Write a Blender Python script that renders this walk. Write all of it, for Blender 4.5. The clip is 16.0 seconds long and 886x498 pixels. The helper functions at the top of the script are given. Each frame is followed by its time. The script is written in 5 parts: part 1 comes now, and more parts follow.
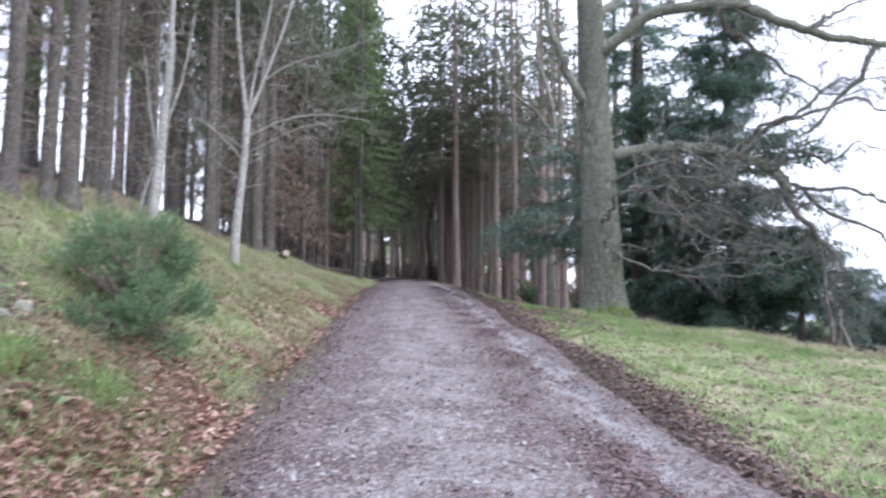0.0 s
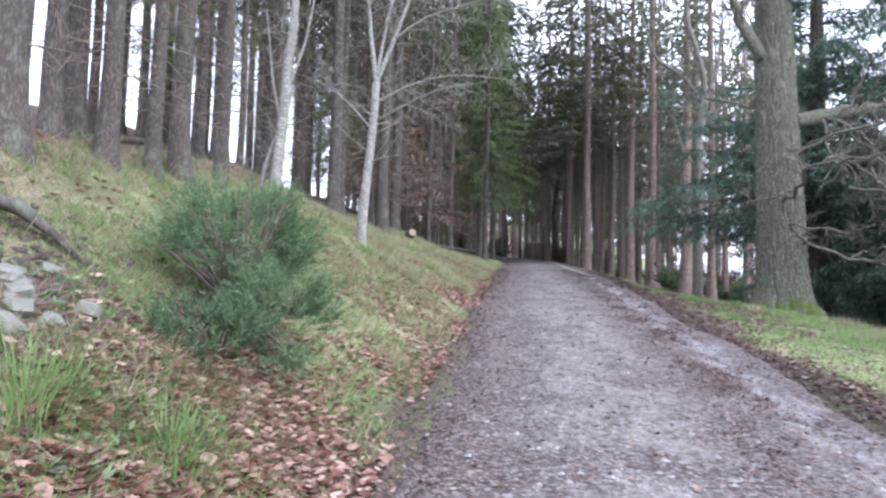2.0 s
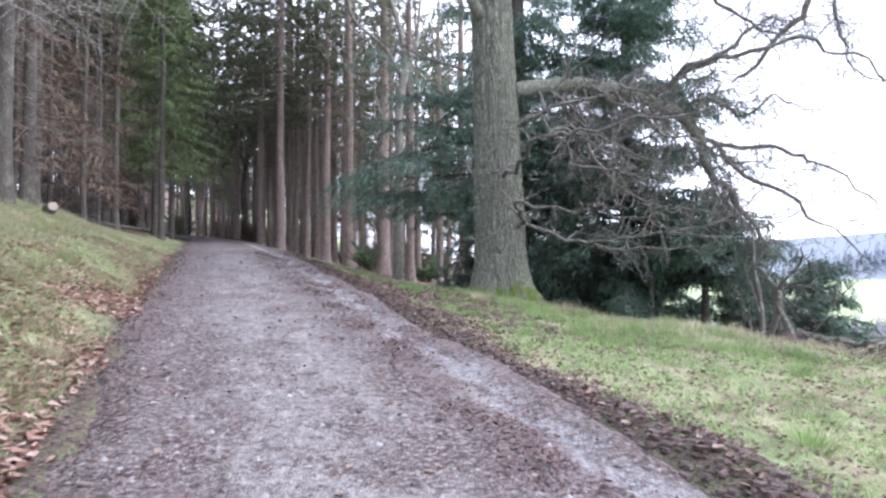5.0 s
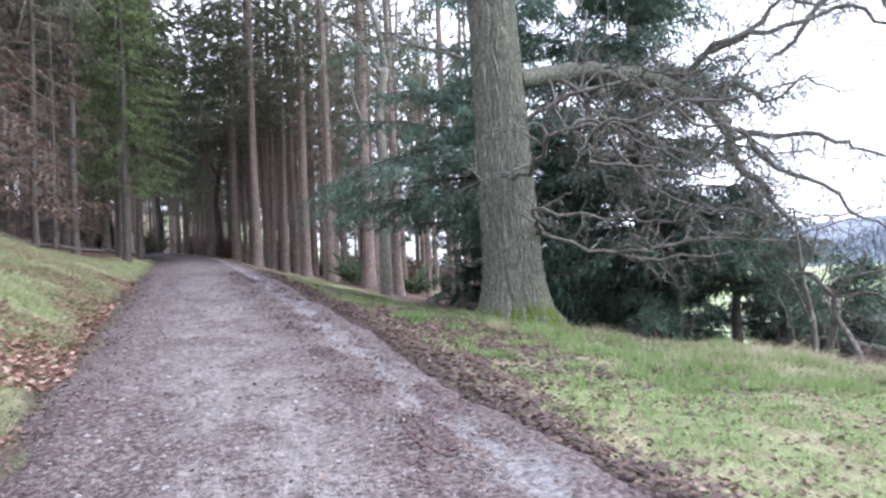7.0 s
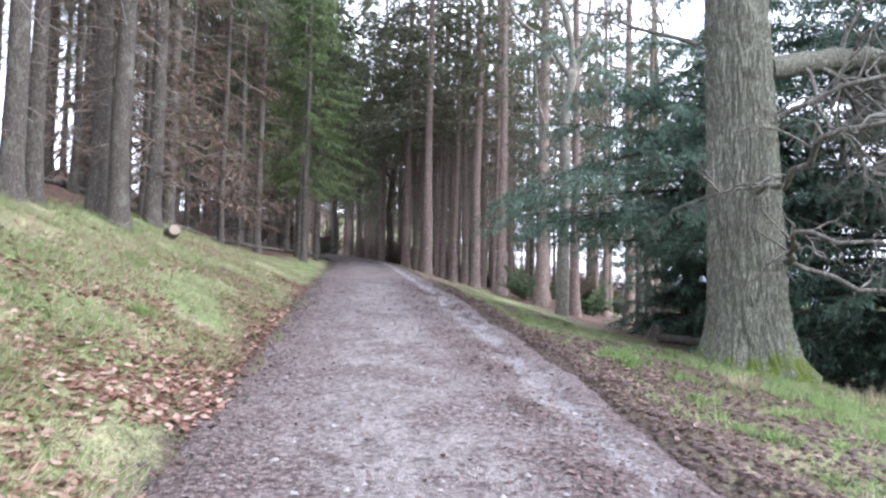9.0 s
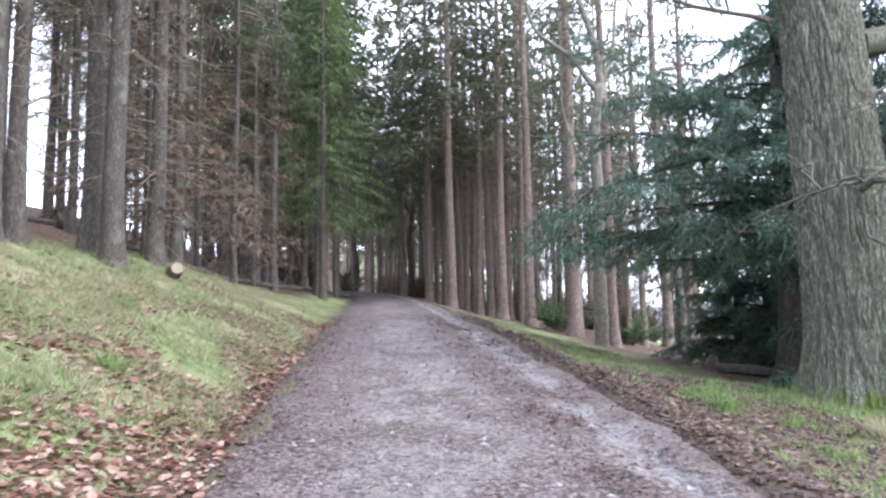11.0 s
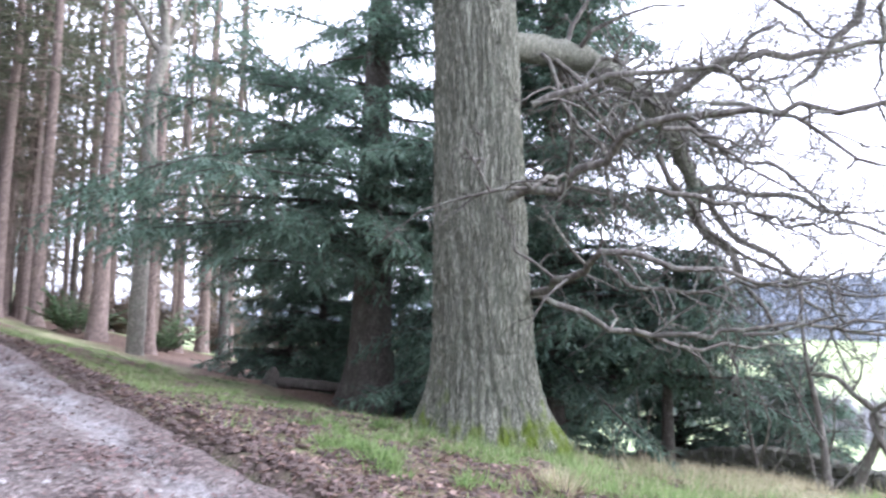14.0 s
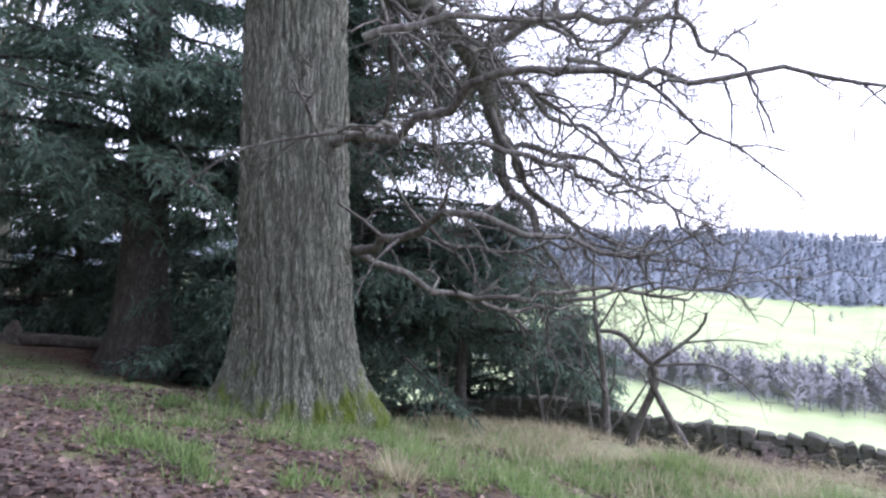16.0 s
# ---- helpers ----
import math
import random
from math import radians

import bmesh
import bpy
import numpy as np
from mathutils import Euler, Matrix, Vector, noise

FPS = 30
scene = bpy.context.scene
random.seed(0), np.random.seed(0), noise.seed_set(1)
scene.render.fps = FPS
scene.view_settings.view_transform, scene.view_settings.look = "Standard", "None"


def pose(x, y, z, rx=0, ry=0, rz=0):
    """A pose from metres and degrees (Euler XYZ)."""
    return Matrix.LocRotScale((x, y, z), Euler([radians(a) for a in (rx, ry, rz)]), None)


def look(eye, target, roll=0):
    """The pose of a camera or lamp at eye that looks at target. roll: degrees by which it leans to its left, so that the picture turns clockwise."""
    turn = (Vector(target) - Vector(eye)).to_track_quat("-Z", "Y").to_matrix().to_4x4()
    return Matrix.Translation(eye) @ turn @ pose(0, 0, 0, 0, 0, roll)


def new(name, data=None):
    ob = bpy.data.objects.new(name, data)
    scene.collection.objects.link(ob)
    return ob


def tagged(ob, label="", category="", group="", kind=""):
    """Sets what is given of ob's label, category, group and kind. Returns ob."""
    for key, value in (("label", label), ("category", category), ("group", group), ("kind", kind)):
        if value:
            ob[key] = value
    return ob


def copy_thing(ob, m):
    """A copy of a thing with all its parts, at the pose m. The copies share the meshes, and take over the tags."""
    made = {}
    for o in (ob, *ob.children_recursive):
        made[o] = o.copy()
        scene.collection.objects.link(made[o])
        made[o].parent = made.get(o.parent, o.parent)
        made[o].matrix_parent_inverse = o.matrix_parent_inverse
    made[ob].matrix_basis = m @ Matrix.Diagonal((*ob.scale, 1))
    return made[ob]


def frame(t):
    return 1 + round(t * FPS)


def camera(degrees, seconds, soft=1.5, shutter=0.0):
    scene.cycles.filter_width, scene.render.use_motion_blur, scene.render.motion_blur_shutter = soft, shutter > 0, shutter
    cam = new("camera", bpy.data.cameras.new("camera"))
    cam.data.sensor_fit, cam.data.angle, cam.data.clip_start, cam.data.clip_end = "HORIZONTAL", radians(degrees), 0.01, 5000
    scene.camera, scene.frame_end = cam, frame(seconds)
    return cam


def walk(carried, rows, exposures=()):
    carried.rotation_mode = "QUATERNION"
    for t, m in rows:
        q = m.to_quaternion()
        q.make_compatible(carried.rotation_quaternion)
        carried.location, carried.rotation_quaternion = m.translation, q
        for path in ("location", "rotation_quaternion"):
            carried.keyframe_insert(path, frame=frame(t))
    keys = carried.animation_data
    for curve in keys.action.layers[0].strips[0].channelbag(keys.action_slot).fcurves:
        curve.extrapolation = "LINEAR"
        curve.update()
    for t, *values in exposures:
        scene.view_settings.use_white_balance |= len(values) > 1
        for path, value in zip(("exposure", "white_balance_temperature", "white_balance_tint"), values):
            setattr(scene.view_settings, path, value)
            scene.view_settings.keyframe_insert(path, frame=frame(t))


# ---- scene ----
cam = camera(64.6, 16.0, 2.4, 0.32)
PATH = [
    (0, (0.448, -0.838, 1.493), (0.424, 1.152, 1.697), -0.2),
    (0.5, (0.446, -0.408, 1.578), (0.632, 1.571, 1.806), -2.5),
    (1, (0.241, 0.133, 1.626), (0.362, 2.116, 1.849), 2.0),
    (1.5, (0.024, 0.532, 1.615), (-0.112, 2.515, 1.836), 4.3),
    (2, (-0.188, 0.98, 1.715), (-0.546, 2.942, 1.856), 1.4),
    (2.5, (-0.438, 1.39, 1.781), (-0.861, 3.341, 1.901), 3.8),
    (3, (-0.499, 1.833, 1.81), (-0.613, 3.825, 1.942), 2.1),
    (3.5, (-0.472, 2.355, 1.897), (-0.361, 4.349, 2.012), -1.7),
    (4, (-0.548, 2.865, 1.956), (-0.303, 4.85, 1.988), 0.7),
    (4.5, (-0.536, 3.352, 1.984), (-0.146, 5.313, 2.033), 1.1),
    (4.7, (-0.395, 3.655, 1.982), (0.077, 5.597, 2.056), 0.7),
    (6.8, (-0.13, 5.796, 2.327), (0.412, 7.719, 2.422), -3.0),
    (7, (-0.165, 6.097, 2.34), (0.395, 8.015, 2.432), -2.9),
    (7.5, (-0.205, 6.661, 2.393), (0.311, 8.59, 2.507), -0.1),
    (8, (-0.197, 7.106, 2.46), (0.141, 9.072, 2.602), -1.1),
    (8.5, (-0.228, 7.507, 2.488), (-0.032, 9.493, 2.624), -2.6),
    (9, (-0.349, 7.99, 2.555), (-0.241, 9.983, 2.686), 1.1),
    (9.5, (-0.385, 8.442, 2.576), (-0.283, 10.433, 2.744), 0.3),
    (9.7, (-0.41, 8.618, 2.601), (-0.3, 10.606, 2.784), -0.8),
    (11.8, (-0.532, 10.212, 2.54), (-0.497, 12.198, 2.771), -0.8),
    (12, (-0.601, 10.405, 2.565), (-0.501, 12.389, 2.794), 0.4),
    (12.5, (-0.877, 10.846, 2.606), (-0.494, 12.801, 2.788), 3.0),
    (13, (-0.694, 11.289, 2.681), (0.092, 13.114, 2.909), -1.9),
    (13.5, (-0.556, 11.712, 2.672), (0.481, 13.409, 2.883), 0.5),
    (14, (-0.506, 12.128, 2.713), (0.751, 13.667, 2.939), 0.7),
    (14.5, (-0.336, 12.457, 2.758), (1.098, 13.837, 2.955), -0.2),
    (15, (-0.33, 12.694, 2.851), (1.228, 13.941, 2.98), 1.0),
    (15.5, (-0.347, 12.831, 2.845), (1.296, 13.964, 2.962), 2.1),
    (16, (-0.257, 12.954, 2.886), (1.432, 14.023, 2.961), 1.7),
]
walk(cam, [(t, look(e, g, r)) for t, e, g, r in PATH], [(0, 1.32, 5760, 17), (3, 1.46, 5770, 17), (4.5, 1.5, 5790, 17), (7.4, 1.52, 5850, 17), (8.5, 1.7, 5880, 17), (9.5, 1.76, 5880, 16), (12.5, 1.68, 5890, 16), (13.5, 1.93, 5860, 18), (14.5, 2.04, 5820, 22), (16, 1.24, 5760, 24)])

# world: bright overcast winter sky
world = bpy.data.worlds.new("world")
scene.world = world
world.use_nodes = True
wn, wl = world.node_tree.nodes, world.node_tree.links
sky = wn.new("ShaderNodeTexSky")
sky.sky_type, sky.sun_disc = "NISHITA", False
sky.sun_elevation, sky.sun_rotation = radians(38), radians(120)
sky.air_density, sky.dust_density, sky.ozone_density = 1.0, 4.0, 1.0
veil = wn.new("ShaderNodeMix")
veil.data_type = "RGBA"
veil.inputs["Factor"].default_value = 0.8
veil.inputs["B"].default_value = (8.6, 8.9, 9.6, 1)
wl.new(sky.outputs["Color"], veil.inputs["A"])
wl.new(veil.outputs["Result"], wn["Background"].inputs["Color"])
wn["Background"].inputs["Strength"].default_value = 0.15
sun = new("sun", bpy.data.lights.new("sun", "SUN"))
sun.data.energy, sun.data.angle, sun.data.color = 0.8, radians(25), (1.0, 0.97, 0.92)
sun.matrix_world = look((20, -8, 22), (0, 6, 0))


# ---- materials ----
class Nodes:
    def __init__(self, name):
        self.m = bpy.data.materials.new(name)
        self.m.use_nodes = True
        self.t = self.m.node_tree
        self.p = self.t.nodes["Principled BSDF"]
        self.out = self.t.nodes["Material Output"]

    def add(self, kind, **values):
        n = self.t.nodes.new(kind)
        for k, v in values.items():
            n.inputs[k].default_value = v
        return n

    def link(self, a, b):
        self.t.links.new(a, b)

    def coords(self, sx, sy, sz, world_space=False):
        """Object coordinates, shifted by a random step for each object, scaled."""
        m = self.add("ShaderNodeMapping")
        m.inputs["Scale"].default_value = (sx, sy, sz)
        if world_space:
            self.link(self.add("ShaderNodeNewGeometry").outputs["Position"], m.inputs["Vector"])
            return m.outputs["Vector"]
        c, o = self.add("ShaderNodeTexCoord"), self.add("ShaderNodeObjectInfo")
        a = self.add("ShaderNodeVectorMath")
        a.operation = "MULTIPLY_ADD"
        self.link(o.outputs["Random"], a.inputs[0])
        a.inputs[1].default_value = (31, 17, 23)
        self.link(c.outputs["Object"], a.inputs[2])
        self.link(a.outputs["Vector"], m.inputs["Vector"])
        return m.outputs["Vector"]

    def noise(self, vec, scale, detail=4.0, rough=0.6):
        n = self.add("ShaderNodeTexNoise", Scale=scale, Detail=detail, Roughness=rough)
        self.link(vec, n.inputs["Vector"])
        return n.outputs["Fac"]

    def ramp(self, fac, stops):
        r = self.add("ShaderNodeValToRGB")
        e = r.color_ramp.elements
        while len(e) < len(stops):
            e.new(0.5)
        for s, (pos, col) in zip(e, stops):
            s.position, s.color = pos, (*col, 1) if len(col) == 3 else col
        self.link(fac, r.inputs["Fac"])
        return r.outputs["Color"]

    def mix(self, fac, a, b, blend="MIX"):
        m = self.add("ShaderNodeMix")
        m.data_type, m.blend_type = "RGBA", blend
        for s, v in ((m.inputs["Factor"], fac), (m.inputs["A"], a), (m.inputs["B"], b)):
            if isinstance(v, (int, float)):
                s.default_value = v
            elif isinstance(v, tuple):
                s.default_value = (*v, 1)
            else:
                self.link(v, s)
        return m.outputs["Result"]

    def math(self, op, a, b=0.0, clamp=False):
        m = self.add("ShaderNodeMath")
        m.operation, m.use_clamp = op, clamp
        for s, v in zip(m.inputs, (a, b)):
            if isinstance(v, (int, float)):
                s.default_value = v
            else:
                self.link(v, s)
        return m.outputs["Value"]

    def across(self, xyz):
        """Metres across the track from its middle."""
        u = self.math("ADD", self.math("SUBTRACT", xyz.outputs["X"], 0.7), self.math("MULTIPLY", xyz.outputs["Y"], 0.072))
        past = self.math("MINIMUM", self.math("MAXIMUM", self.math("SUBTRACT", xyz.outputs["Y"], 40), 0.0), 40.0)
        return self.math("ADD", u, self.math("MULTIPLY", self.math("MULTIPLY", past, past), 0.0035))

    def done(self, color, rough=0.85, height=None, bump=0.3, dist=0.01, spec=0.3):
        if isinstance(color, tuple):
            self.p.inputs["Base Color"].default_value = (*color, 1)
        else:
            self.link(color, self.p.inputs["Base Color"])
        if isinstance(rough, (int, float)):
            self.p.inputs["Roughness"].default_value = rough
        else:
            self.link(rough, self.p.inputs["Roughness"])
        self.p.inputs["Specular IOR Level"].default_value = spec
        if height is not None:
            b = self.add("ShaderNodeBump", Strength=bump, Distance=dist)
            self.link(height, b.inputs["Height"])
            self.link(b.outputs["Normal"], self.p.inputs["Normal"])
        return self.m


def bark(name, dark, mid, pale, stretch=0.18, scale=26, bump=0.7, dist=0.02, lichen=None, moss=None, plates=0.38, patch=0.5):
    n = Nodes(name)
    v = n.coords(1, 1, stretch)
    w = n.coords(1, 1, 0.6)
    fine, big = n.noise(v, scale, 6, 0.65), n.noise(w, 2.2, 3)
    seam = n.noise(n.coords(1, 1, stretch * 1.3), scale * 0.62, 3, 0.55)
    plate = n.math("MULTIPLY", n.math("ABSOLUTE", n.math("SUBTRACT", seam, 0.5)), 6.0, True)
    h = n.math("ADD", n.math("MULTIPLY", plate, plates), n.math("MULTIPLY", fine, 1 - plates))
    c = n.ramp(h, [(0.2, dark), (0.5, mid), (0.85, pale)])
    c = n.mix(n.math("MULTIPLY", big, 0.6), c, n.mix(0.5, c, mid))
    if lichen:
        c = n.mix(n.ramp(n.noise(w, 5, 5, 0.7), [(0.52, (0, 0, 0)), (0.7, (patch, patch, patch))]), c, lichen)
    if moss:
        z = n.add("ShaderNodeSeparateXYZ")
        n.link(n.add("ShaderNodeTexCoord").outputs["Object"], z.inputs[0])
        low = n.math("SUBTRACT", n.math("ADD", -0.84, n.math("MULTIPLY", n.noise(w, 6, 4), 2.6)), n.math("MULTIPLY", z.outputs["Z"], 1.3))
        c = n.mix(n.math("MULTIPLY", low, 1.6, True), c, n.mix(fine, moss, tuple(0.5 * a for a in moss)))
    return n.done(c, 0.9, h, bump, dist)


def leaf_mat(name, dark, pale, through_light=0.35, rough=0.6, mid=None):
    n = Nodes(name)
    g = n.add("ShaderNodeNewGeometry")
    o = n.add("ShaderNodeObjectInfo")
    big = n.noise(n.coords(1, 1, 1), 0.7, 2)
    f = n.math("ADD", n.math("MULTIPLY", g.outputs["Random Per Island"], 0.55), n.math("MULTIPLY", big, 0.5))
    c = n.ramp(n.math("ADD", f, n.math("MULTIPLY", o.outputs["Random"], 0.12)), [(0.2, dark), (0.95, pale)] if mid is None else [(0.28, dark), (0.52, mid), (0.9, pale)])
    m = n.done(c, rough, spec=0.25)
    t = n.add("ShaderNodeBsdfTranslucent")
    n.link(c, t.inputs["Color"])
    s = n.add("ShaderNodeMixShader", Fac=through_light)
    n.link(n.p.outputs["BSDF"], s.inputs[1])
    n.link(t.outputs["BSDF"], s.inputs[2])
    n.link(s.outputs["Shader"], n.out.inputs["Surface"])
    return m


def ground_mat():
    """Short wet grass and moss, with fallen leaves, dark mud beside the track and needle litter under the trees."""
    n = Nodes("ground")
    p = n.coords(1, 1, 1, True)
    s = n.add("ShaderNodeSeparateXYZ")
    n.link(p, s.inputs[0])
    u = n.across(s)
    fine, mid, big = n.noise(p, 42, 6, 0.7), n.noise(p, 5, 5), n.noise(p, 0.7, 3)
    grass = n.ramp(n.math("ADD", n.math("MULTIPLY", fine, 0.6), n.math("MULTIPLY", mid, 0.5)),
                   [(0.42, (0.055, 0.068, 0.03)), (0.55, (0.145, 0.185, 0.078)), (0.68, (0.27, 0.32, 0.155))])
    straw = n.ramp(fine, [(0.4, (0.13, 0.105, 0.06)), (0.6, (0.44, 0.40, 0.27))])
    c = n.mix(n.ramp(big, [(0.44, (0, 0, 0)), (0.6, (0.7, 0.7, 0.7))]), grass, straw)
    litter = n.ramp(n.noise(p, 26, 5, 0.75), [(0.38, (0.04, 0.026, 0.02)), (0.5, (0.11, 0.072, 0.055)), (0.64, (0.26, 0.185, 0.15))])
    wob = n.math("ADD", n.math("MULTIPLY", n.math("SUBTRACT", mid, 0.5), 1.5), n.math("MULTIPLY", n.math("SUBTRACT", big, 0.5), 1.6))
    # needle litter under the wood on the bank
    brink = n.math("SUBTRACT", -4.5, n.math("MULTIPLY", n.math("MULTIPLY", n.math("SUBTRACT", s.outputs["Y"], 11.0), 0.17, True), 1.0))
    wood_l = n.math("MULTIPLY", n.math("SUBTRACT", n.math("SUBTRACT", brink, u), n.math("MULTIPLY", wob, 0.7)), 1.6, True)
    wood_y = n.math("MULTIPLY", n.math("SUBTRACT", n.math("ADD", s.outputs["Y"], wob), 26), 0.3, True)
    wood_l2 = n.math("MULTIPLY", n.math("MULTIPLY", n.math("SUBTRACT", n.math("SUBTRACT", -2.8, u), wob), 1.0, True), wood_y)
    wood_r = n.math("MULTIPLY", n.math("SUBTRACT", n.math("ADD", u, wob), 5.5), 0.6, True)
    wood_ry = n.math("MULTIPLY", n.math("SUBTRACT", n.math("ADD", s.outputs["Y"], wob), 18), 0.4, True)
    wood_far = n.math("LESS_THAN", u, 13)
    wood = n.math("MAXIMUM", n.math("MAXIMUM", wood_l, wood_l2), n.math("MULTIPLY", n.math("MULTIPLY", wood_r, wood_ry), wood_far))
    c = n.mix(wood, c, litter)
    strip_y = n.math("MULTIPLY", n.math("SUBTRACT", s.outputs["Y"], 12.5), 0.35, True)
    strip_u = n.math("SUBTRACT", 1.0, n.math("MULTIPLY", n.math("ABSOLUTE", n.math("SUBTRACT", n.math("ADD", u, n.math("MULTIPLY", wob, 1.5)), 3.1)), 0.75), True)
    c = n.mix(n.math("MULTIPLY", n.math("MULTIPLY", strip_y, strip_u), 0.9), c, litter)
    tread = n.ramp(n.noise(p, 1.7, 4, 0.6), [(0.45, (0, 0, 0)), (0.56, (1, 1, 1))])
    tread_u = n.math("MULTIPLY", n.math("SUBTRACT", 5.6, u), 0.8, True)
    tread_r = n.math("MULTIPLY", n.math("SUBTRACT", u, 1.6), 2.0, True)
    c = n.mix(n.math("MULTIPLY", n.math("MULTIPLY", n.math("MULTIPLY", strip_y, tread_u), tread_r), n.math("MULTIPLY", tread, 0.95)), c, litter)
    below = n.math("MULTIPLY", n.math("MULTIPLY", n.math("SUBTRACT", 12.0, s.outputs["Y"]), 0.3, True), n.math("MULTIPLY", n.math("SUBTRACT", u, 2.4), 0.8, True))
    c = n.mix(n.math("MULTIPLY", below, n.math("MULTIPLY", tread, 0.6)), c, litter)
    near_y = n.math("MULTIPLY", n.math("SUBTRACT", 9.0, s.outputs["Y"]), 0.3, True)
    bare = n.math("MULTIPLY", n.math("SUBTRACT", n.math("ADD", n.math("MULTIPLY", u, -0.45), n.math("MULTIPLY", wob, 0.9)), 0.75), 1.4, True)
    left = n.math("LESS_THAN", u, -1.4)
    c = n.mix(n.math("MULTIPLY", n.math("MULTIPLY", n.math("MULTIPLY", near_y, bare), left), 0.5), c, litter)
    # leaf-strewn dark soil along both edges of the track
    ed = n.math("ABSOLUTE", n.math("SUBTRACT", u, 0.15))
    edge = n.math("SUBTRACT", 1.0, n.math("MULTIPLY", n.math("ABSOLUTE", n.math("SUBTRACT", n.math("ADD", ed, n.math("MULTIPLY", wob, 0.32)), 1.75)), 2.4), True)
    soil = n.ramp(fine, [(0.4, (0.026, 0.018, 0.016)), (0.6, (0.11, 0.08, 0.07))])
    c = n.mix(n.math("MULTIPLY", edge, 0.95), c, soil)
    # the farmland across the valley
    far = n.math("MULTIPLY", n.math("SUBTRACT", u, 13), 0.5, True)
    field = n.ramp(n.noise(p, 0.05, 4), [(0.35, (0.28, 0.345, 0.175)), (0.65, (0.35, 0.405, 0.215))])
    c = n.mix(far, c, field)
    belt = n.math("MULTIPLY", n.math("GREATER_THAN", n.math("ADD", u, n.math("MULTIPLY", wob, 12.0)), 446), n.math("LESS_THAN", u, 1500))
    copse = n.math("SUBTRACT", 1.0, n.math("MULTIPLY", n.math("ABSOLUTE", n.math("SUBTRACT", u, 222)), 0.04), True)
    # floor of the far woods, with the blue-grey of haze painted in
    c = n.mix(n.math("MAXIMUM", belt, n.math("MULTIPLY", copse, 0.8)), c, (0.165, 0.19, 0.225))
    return n.done(c, 0.9, n.math("ADD", fine, mid), 0.6, 0.03, 0.2)


def road_mat():
    """Compacted grey gravel, browner along the edges, with pale stones and damp stains."""
    n = Nodes("gravel_track")
    p = n.coords(1, 1, 1, True)
    s = n.add("ShaderNodeSeparateXYZ")
    n.link(p, s.inputs[0])
    u = n.across(s)
    fine, mid, big = n.noise(p, 60, 6, 0.75), n.noise(n.coords(1, 0.35, 1, True), 5, 5, 0.65), n.noise(p, 0.9, 3)
    v = n.add("ShaderNodeTexVoronoi", Scale=55.0)
    n.link(p, v.inputs["Vector"])
    streak = n.noise(n.coords(1, 0.22, 1, True), 9, 6, 0.7)
    chip = n.noise(p, 24, 5, 0.75)
    tone = n.math("ADD", n.math("MULTIPLY", fine, 0.5), n.math("ADD", n.math("MULTIPLY", streak, 0.3), n.math("MULTIPLY", chip, 0.3)))
    c = n.ramp(tone, [(0.42, (0.07, 0.061, 0.058)), (0.53, (0.18, 0.164, 0.158)), (0.64, (0.36, 0.335, 0.325))])
    c = n.mix(n.ramp(v.outputs["Color"], [(0.74, (0, 0, 0)), (0.95, (0.32, 0.32, 0.32))]), c, (0.44, 0.42, 0.41))
    brown = n.ramp(chip, [(0.40, (0.036, 0.026, 0.025)), (0.52, (0.125, 0.098, 0.093)), (0.66, (0.30, 0.255, 0.245))])
    across = n.math("MULTIPLY", n.math("ADD", n.math("ADD", u, n.math("MULTIPLY", n.math("SUBTRACT", streak, 0.5), 1.3)), 2.0), 0.25)
    g1, g2, g3, g4 = (0.97,) * 3, (0.62,) * 3, (0.12,) * 3, (0.8,) * 3
    side = n.ramp(across, [(0.12, g1), (0.30, g4), (0.43, g3), (0.60, g3), (0.69, g4), (0.79, g2), (0.82, g3), (0.89, g3), (0.94, g1)])
    c = n.mix(n.math("MULTIPLY", side, 0.8), c, brown)
    c = n.mix(n.ramp(n.noise(p, 1.6, 3), [(0.44, (0, 0, 0)), (0.58, (0.8, 0.8, 0.8))]), c, brown)
    c = n.mix(n.ramp(n.noise(p, 11, 4, 0.7), [(0.5, (0, 0, 0)), (0.6, (0.85, 0.85, 0.85))]), c, brown)
    rut = n.math("SUBTRACT", 1.0, n.math("MULTIPLY", n.math("ABSOLUTE", n.math("SUBTRACT", n.math("ADD", n.math("ADD", u, n.math("MULTIPLY", n.math("SUBTRACT", mid, 0.5), 0.6)), n.math("MULTIPLY", n.math("SUBTRACT", n.noise(p, 2.3, 3), 0.5), 0.55)), 1.42)), 5.6), True)
    # wet wheel rut: its pale sky sheen is painted into the gravel colour
    c = n.mix(n.math("MULTIPLY", n.math("MULTIPLY", rut, n.math("MULTIPLY", streak, 1.5, True)), 0.8), c, n.ramp(chip, [(0.4, (0.16, 0.155, 0.16)), (0.62, (0.42, 0.41, 0.42))]))
    return n.done(c, n.math("SUBTRACT", n.math("ADD", 0.6, n.math("MULTIPLY", mid, 0.4)), n.math("MULTIPLY", rut, 0.45)), n.math("ADD", fine, v.outputs["Distance"]), 0.8, 0.016, 0.18)


def plain(name, dark, pale, scale=14, rough=0.85, bump=0.4, dist=0.01):
    n = Nodes(name)
    v = n.coords(1, 1, 1)
    a, b = n.noise(v, scale, 6, 0.7), n.noise(v, scale / 7, 3)
    f = n.math("ADD", n.math("MULTIPLY", a, 0.6), n.math("MULTIPLY", b, 0.45))
    return n.done(n.ramp(f, [(0.3, dark), (0.75, pale)]), rough, a, bump, dist)


